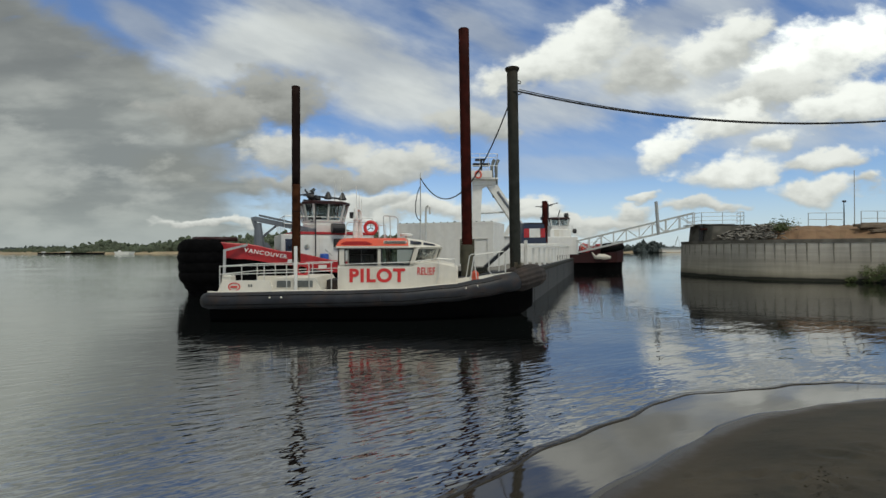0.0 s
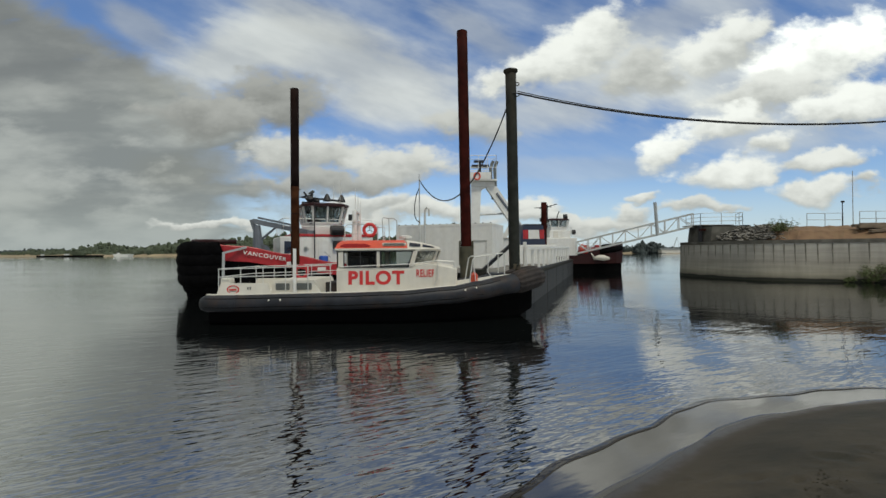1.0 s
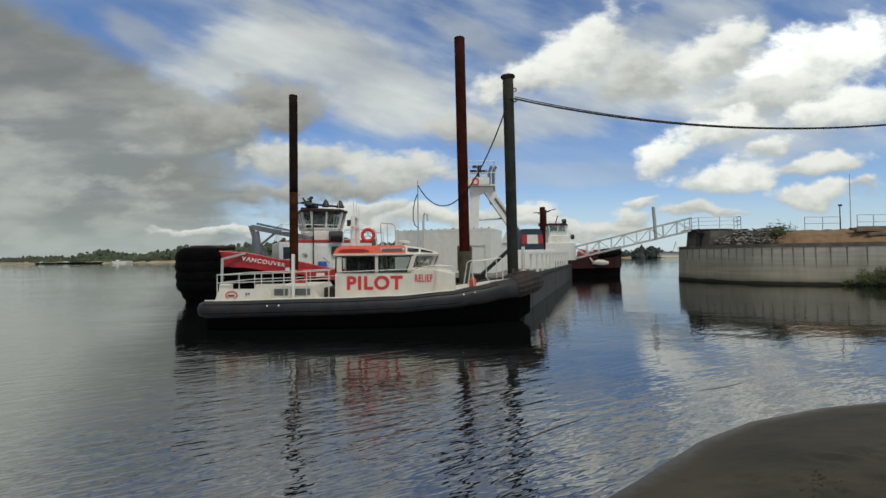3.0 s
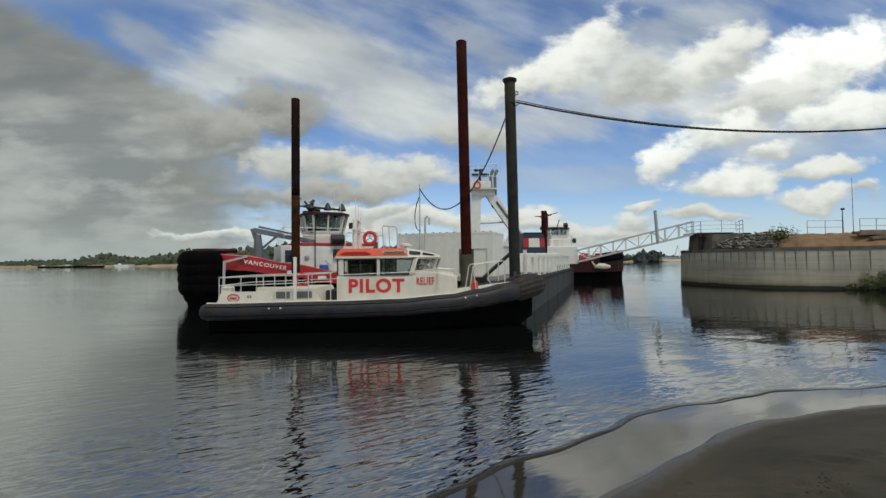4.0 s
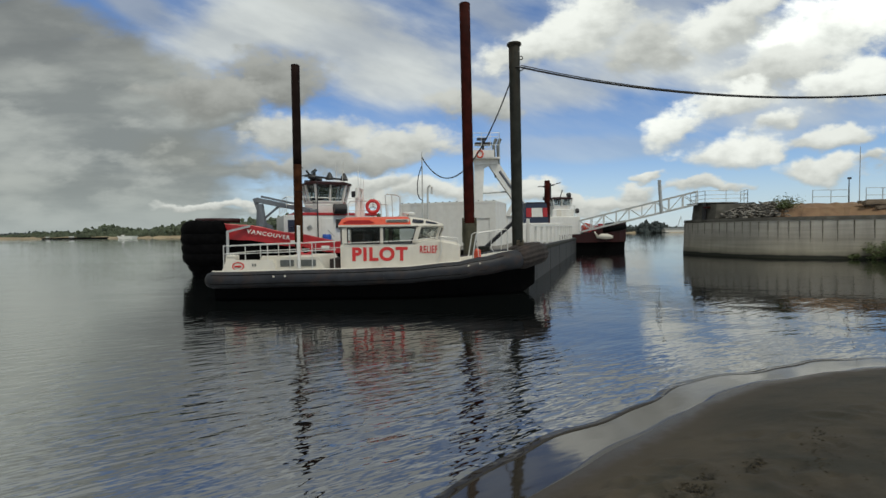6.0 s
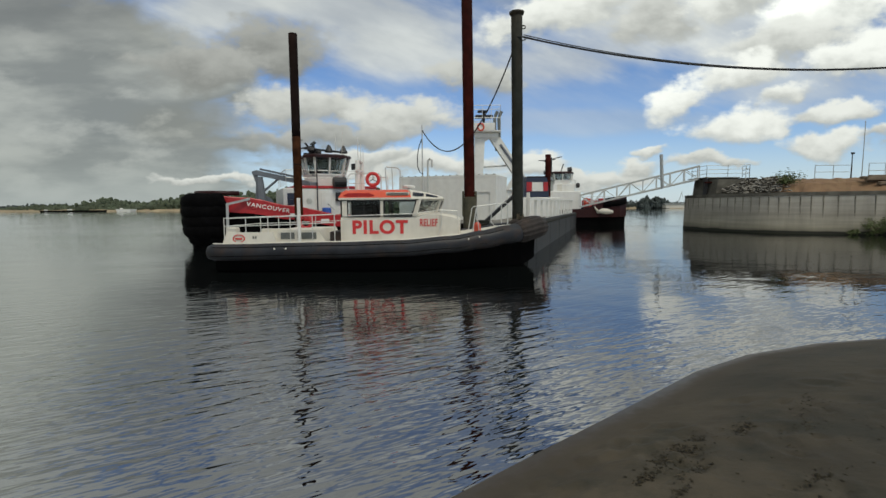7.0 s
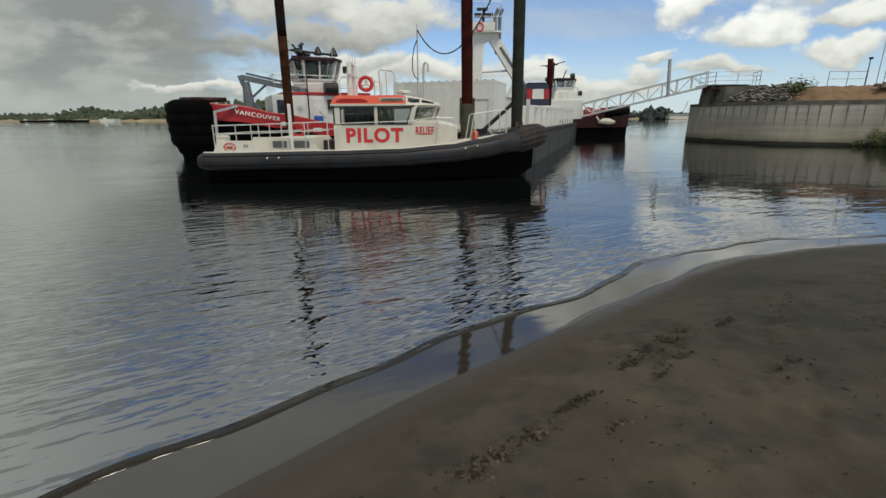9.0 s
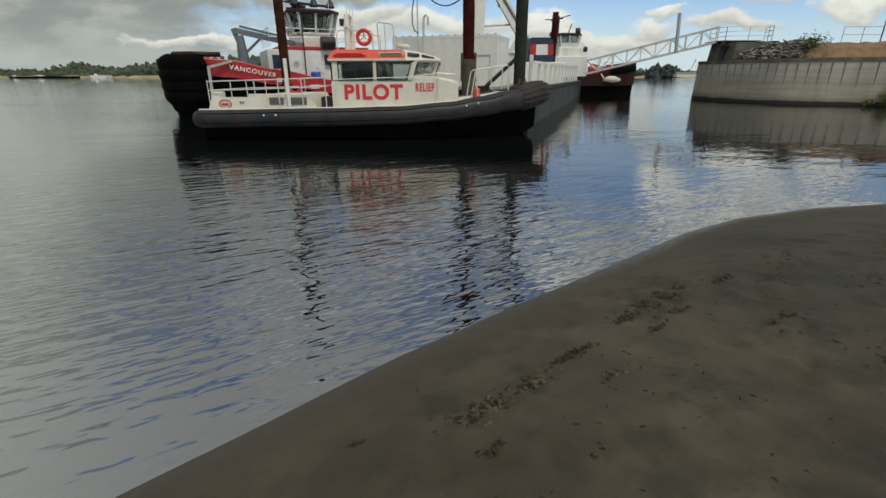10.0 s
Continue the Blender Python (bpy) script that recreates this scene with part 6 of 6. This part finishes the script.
def gangway():
    a, b = Vector((14.7, 50.6, 2.25)), Vector((25.0, 46.2, 4.9))
    g = thing("gangway", pose(0, 0, 0), "long aluminium truss gangway sloping from quay to barge", "gangway")
    d = (b - a).normalized()
    side = Vector((d.y, -d.x, 0)).normalized() * 0.7
    up = Vector((0, 0, 1.25))
    for s in (-1, 1):
        part("bottom_chord", beam(B(), a + side * s, b + side * s, 0.12, 0.16), ALU, g)
        part("top_chord", beam(B(), a + side * s + up, b + side * s + up, 0.10, 0.12), ALU, g)
        n = 9
        for k in range(n + 1):
            p = a.lerp(b, k / n) + side * s
            part("truss_post", beam(B(), p, p + up, 0.07, 0.07), ALU, g)
            if k < n:
                q = a.lerp(b, (k + 1) / n) + side * s
                lo, hi = (p, q + up) if k % 2 else (p + up, q)
                part("diagonal", beam(B(), lo, hi, 0.06, 0.06), ALU, g)
    part("walkway", beam(B(), a + Vector((0, 0, 0.06)), b + Vector((0, 0, 0.06)), 1.3, 0.06), GRILLE, g)
    foot = a.lerp(b, 0.715) + side
    part("lifting_post", tube(B(), [foot - Vector((0, 0, 0.1)), foot + Vector((-0.22, 0, 3.25))], 0.16, 14), STEEL, g, "thick grey post standing on the truss")
    return g


gangway()
bm_b = thing("quay_bracket", pose(24.75, 44.6, 4.15), "rusty steel bracket bolted to the quay head", "bracket")
part("plate", box(B(), (-0.1, -0.3, -0.9), (0.1, 0.1, 0.8), 0.02), BLACK, bm_b)
part("arm", box(B(), (-0.2, -0.5, 0.25), (0.9, -0.25, 0.4), 0.02), RUST_PILE, bm_b)


# ---- far shores ----
def far_shore(name, spans, mat, label, seed, bank=True):
    """Wooded shore: a low bank and several thousand small crowns. spans: (x0, y0, x1, y1, depth, low, high, count)."""
    rng = np.random.default_rng(seed)
    base = bmesh.new()
    bmesh.ops.create_icosphere(base, subdivisions=1, radius=1)
    bv = np.array([v.co[:] for v in base.verts])
    bf = np.array([[v.index for v in f.verts] for f in base.faces])
    base.free()
    V, F, n = [], [], 0
    for x0, y0, x1, y1, depth, low, high, count in spans:
        for _ in range(count):
            t, u = rng.random(), rng.random()
            hill = 0.65 + 0.35 * math.sin(9 * t + seed) * math.sin(4 * t + 1)
            h = (low + (high - low) * u) * hill * rng.uniform(0.75, 1.1)
            x, y = x0 + (x1 - x0) * t, y0 + (y1 - y0) * t + depth * u
            s = rng.uniform(0.16, 0.34) * low
            for lump in range(3):
                off = rng.normal(0, 0.6, 3) * s
                sc = s * rng.uniform(0.5, 1.0, 3) * (1, 1, 1.2)
                V.append(bv * sc * rng.uniform(0.8, 1.2, (len(bv), 1)) + (x + off[0], y + off[1], h - s + off[2]))
                F.append(bf + n)
                n += len(bv)
            V.append(bv * (s * 1.1, s * 1.1, h * 0.55) + (x, y, h * 0.45))
            F.append(bf + n)
            n += len(bv)
    me = bpy.data.meshes.new(name)
    me.from_pydata(np.concatenate(V).tolist(), [], np.concatenate(F).tolist())
    me.materials.append(mat)
    return tagged(new(name, me), label, "woods", kind="stuff")


far_shore("far_woods", [(-820, 760, -480, 690, 60, 9, 17, 700), (-560, 700, -180, 620, 70, 16, 33, 1100), (-300, 610, 60, 560, 90, 20, 40, 1000)], FOREST, "distant green riverside woods on a low shore", 3)
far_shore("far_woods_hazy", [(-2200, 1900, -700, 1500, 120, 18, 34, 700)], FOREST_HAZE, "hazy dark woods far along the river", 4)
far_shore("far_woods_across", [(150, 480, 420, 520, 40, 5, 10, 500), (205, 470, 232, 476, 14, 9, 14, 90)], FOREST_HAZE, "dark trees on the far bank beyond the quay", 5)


def bank_strip(name, x0, y0, x1, y1, h, depth):
    bm = B()
    n = 40
    rng = random.Random(n)
    rows = []
    for i in range(n + 1):
        t = i / n
        x, y = x0 + (x1 - x0) * t, y0 + (y1 - y0) * t + rng.uniform(-6, 6)
        rows.append([(x, y, -1), (x, y + 4, 0.6), (x, y + 14, h * rng.uniform(0.7, 1.2)), (x, y + depth, h * 1.5), (x, y + depth, -1)])
    loft(bm, rows)
    return tagged(part(name, bm, BANK), "pale sandy bank below the far woods", "river bank", kind="structure")


bank_strip("far_bank", -830, 745, 60, 548, 3.0, 60)
bank_strip("far_bank_hazy", -2300, 1880, -700, 1480, 3.0, 100)
bank_strip("far_bank_across", 120, 470, 460, 512, 1.6, 40)


def far_barge(x, y, L, h, label, pale=False):
    b = thing("river_barge", pose(x, y, 0, 0, 0, -8), label, "barge", "far moored barges")
    part("hull", loft(B(), [[(-L / 2, -4, -0.5), (L / 2, -4, -0.5), (L / 2, 4, -0.5), (-L / 2, 4, -0.5)], [(-L / 2 - 2, -5, h), (L / 2 + 2, -5, h), (L / 2 + 2, 5, h), (-L / 2 - 2, 5, h)]]), WHITE if pale else HULL, b)
    part("house", box(B(), (-L * 0.42, -2, h), (-L * 0.36, 2, h + 1.6), 0.2), WHITE, b)
    return b


far_barge(-470, 600, 55, 2.2, "long dark barge moored below the far woods")
far_barge(-545, 640, 30, 2.0, "dark barge with a pale house, far off")
far_barge(-408, 590, 18, 3.2, "small pale boat near the far bank", True)


def far_building():
    b = thing("waterside_shed", pose(236, 468, 0.5), "low pale shed on the far bank", "shed")
    part("wall", box(B(), (-12, -4, 0), (12, 4, 3.0), 0.1), CREAM, b)
    part("roof", prism(B(), [(-4.6, 3.0), (0, 4.6), (4.6, 3.0)], "x", -12.5, 12.5), GRILLE, b)
    c = thing("far_crane", pose(243, 480, 1), "slim derrick crane on the far bank", "crane")
    part("jib", beam(B(), (0, 0, 0), (5, 0, 16), 0.5, 0.5), STEEL, c)
    part("stay", tube(B(), [(8, 0, 0), (5, 0, 16)], 0.12, 5), STEEL, c)


far_building()


# ---- litter on the sand ----
def sand_at(x, y):
    return float(sand_height(np.array([float(x)]), np.array([float(y)]))[0])


def weed_clump(x, y, spread, count, seed, mat, label):
    rng = random.Random(seed)
    z0 = sand_at(x, y)
    c = thing("leaf_litter", pose(x, y, z0), label, "leaf litter", "leaf litter along the tide line")
    pale = mat is WEED_PALE
    if pale:
        bm = B()
        for _ in range(count):
            u, v = rng.gauss(0, spread * 0.9), rng.gauss(0, spread * 0.34)
            px, py = 0.82 * u - 0.57 * v, 0.57 * u + 0.82 * v
            r = rng.uniform(0.006, 0.019)
            rings = []
            for k, (q, zz) in enumerate(((1.0, -0.3), (0.95, 0.25), (0.5, 0.62))):
                rings.append([(px + r * q * rng.uniform(0.75, 1.2) * math.cos(1.0472 * i), py + r * q * rng.uniform(0.75, 1.2) * math.sin(1.0472 * i), sand_at(x + px, y + py) - z0 + r * zz) for i in range(6)])
            loft(bm, rings)
        part("sand_clods", bm, CLOD, c, "crumbled pale sand clods")
    for name, part_mat, share in (("leaves", WEED, 0.6 if pale else 1.5), ("twigs", WEED_PALE, 0.3)):
        bm = B()
        for _ in range(max(2, int(count * share))):
            u, v = rng.gauss(0, spread), rng.gauss(0, spread * 0.35)
            px, py = 0.82 * u - 0.57 * v, 0.57 * u + 0.82 * v
            zz = sand_at(x + px, y + py) - z0 + rng.uniform(0.002, 0.016)
            a, s = rng.uniform(0, 6.28), rng.uniform(0.006, 0.022)
            w = s * (rng.uniform(0.3, 0.7) if name == "leaves" else 0.1)
            L = s if name == "leaves" else s * 2.2
            d, e = Vector((math.cos(a), math.sin(a), rng.uniform(-0.35, 0.35))) * L, Vector((-math.sin(a), math.cos(a), rng.uniform(-0.6, 0.6))) * w
            p = Vector((px, py, zz))
            lift = Vector((0, 0, s * rng.uniform(0.2, 0.5)))
            ring = [p - d, p - d * rng.uniform(0.1, 0.5) - e, p + d * 0.5 - e * rng.uniform(0.4, 1.0), p + d, p + d * 0.4 + e * rng.uniform(0.4, 1.0), p - d * 0.3 + e]
            top = bm.verts.new(p + lift)
            vs = [bm.verts.new(q) for q in ring]
            for k in range(6):
                bm.faces.new((vs[k], vs[(k + 1) % 6], top))
        part(name, bm, part_mat, c)
    return c


for k, (x, y, s, n, pale) in enumerate([(0.75, 3.33, 0.07, 60, 0), (1.62, 4.10, 0.16, 110, 0), (2.52, 4.56, 0.10, 40, 0), (0.12, 2.79, 0.12, 120, 1), (2.38, 3.58, 0.10, 34, 0), (0.14, 2.44, 0.04, 14, 0), (0.96, 3.05, 0.06, 26, 1), (1.52, 3.64, 0.05, 16, 0), (-0.57, 2.65, 0.03, 8, 0), (0.48, 3.07, 0.10, 60, 1), (1.95, 4.35, 0.16, 90, 0), (1.35, 3.86, 0.07, 50, 0), (0.9, 3.42, 0.06, 22, 0), (1.75, 3.9, 0.12, 30, 0), (2.9, 4.4, 0.15, 24, 0), (3.3, 4.9, 0.2, 26, 0), (2.6, 3.0, 0.12, 16, 0), (0.65, 2.36, 0.035, 12, 1), (3.6, 4.2, 0.2, 18, 0)]):
    weed_clump(x, y, s, n, 40 + k, WEED_PALE if pale else WEED, "crumbled pale sand with dry leaf bits" if pale else "dark wet leaf and weed litter on the sand")


def scattered_litter():
    """Single small leaves and bits strewn thinly over the upper sand."""
    rng = random.Random(77)
    bm = B()
    for _ in range(360):
        u = rng.random()
        x = 0.2 + 5.2 * u + rng.gauss(0, 0.35)
        y = 2.2 + 2.75 * u + rng.gauss(0, 0.55)
        if float(shore_distance(np.array([x]), np.array([y]))[0]) < 0.55:
            continue
        z = sand_at(x, y) + 0.004
        a, s = rng.uniform(0, 6.28), rng.uniform(0.005, 0.019)
        d, e = Vector((math.cos(a), math.sin(a), 0.1)) * s * rng.uniform(0.8, 1.8), Vector((-math.sin(a), math.cos(a), 0.2)) * s * rng.uniform(0.25, 0.6)
        p, top = Vector((x, y, z)), bm.verts.new((x, y, z + s * 0.4))
        vs = [bm.verts.new(q) for q in (p - d, p - e, p + d, p + e)]
        for k in range(4):
            bm.faces.new((vs[k], vs[(k + 1) % 4], top))
    return tagged(part("scattered_leaves", bm, WEED), "small dark leaves strewn over the sand", "leaf litter", kind="stuff")


scattered_litter()


# ---- what moves ----
def motions():
    # the water level rises with each wave that runs up the sand and draws back after it
    level = [(0, -0.006), (1.7, -0.006), (2.4, 0.014), (2.9, 0.016), (3.5, -0.006), (5.9, -0.006), (6.4, 0.013),
             (7.55, 0.016), (7.8, -0.006), (8.9, -0.006), (9.35, 0.012), (10, 0.016)]
    walk(water, [(t, pose(0.16 * t, -0.12 * t, h)) for t, h in level])
    way = Vector((0.63, -0.78, 0))

    def roll(wave, keys):
        rows = []
        for t, off, lift in keys:
            p = way * -off
            rows.append((t, pose(p.x, p.y, lift)))
        walk(wave, rows)
    roll(wave_1, [(0, 0.98, 0.0), (1.0, 0.62, 0.0), (2.1, 0.22, 0.0), (2.5, 0.1, -0.0075), (2.9, 0.08, -0.011), (3.3, 0.1, -0.02), (3.8, 0.4, -0.06), (10, 0.4, -0.08)])
    roll(wave_2, [(0, 2.6, -0.08), (2.8, 1.55, -0.02), (3.1, 1.4, 0.0), (3.6, 1.2, 0.0), (4.5, 0.85, 0.0), (5.5, 0.58, 0.0), (6.3, 0.34, 0.0), (6.8, 0.2, -0.007), (7.3, 0.1, -0.0105), (7.65, 0.1, -0.012), (7.9, 0.12, -0.03), (8.3, 0.4, -0.07), (10, 0.4, -0.08)])
    roll(wave_3, [(0, 3.0, -0.08), (6.8, 1.5, -0.03), (7.5, 1.15, -0.02), (7.75, 1.02, 0.0), (8.0, 0.9, 0.0), (9.1, 0.45, 0.0), (9.4, 0.32, -0.011), (10, 0.12, -0.02)])


motions()
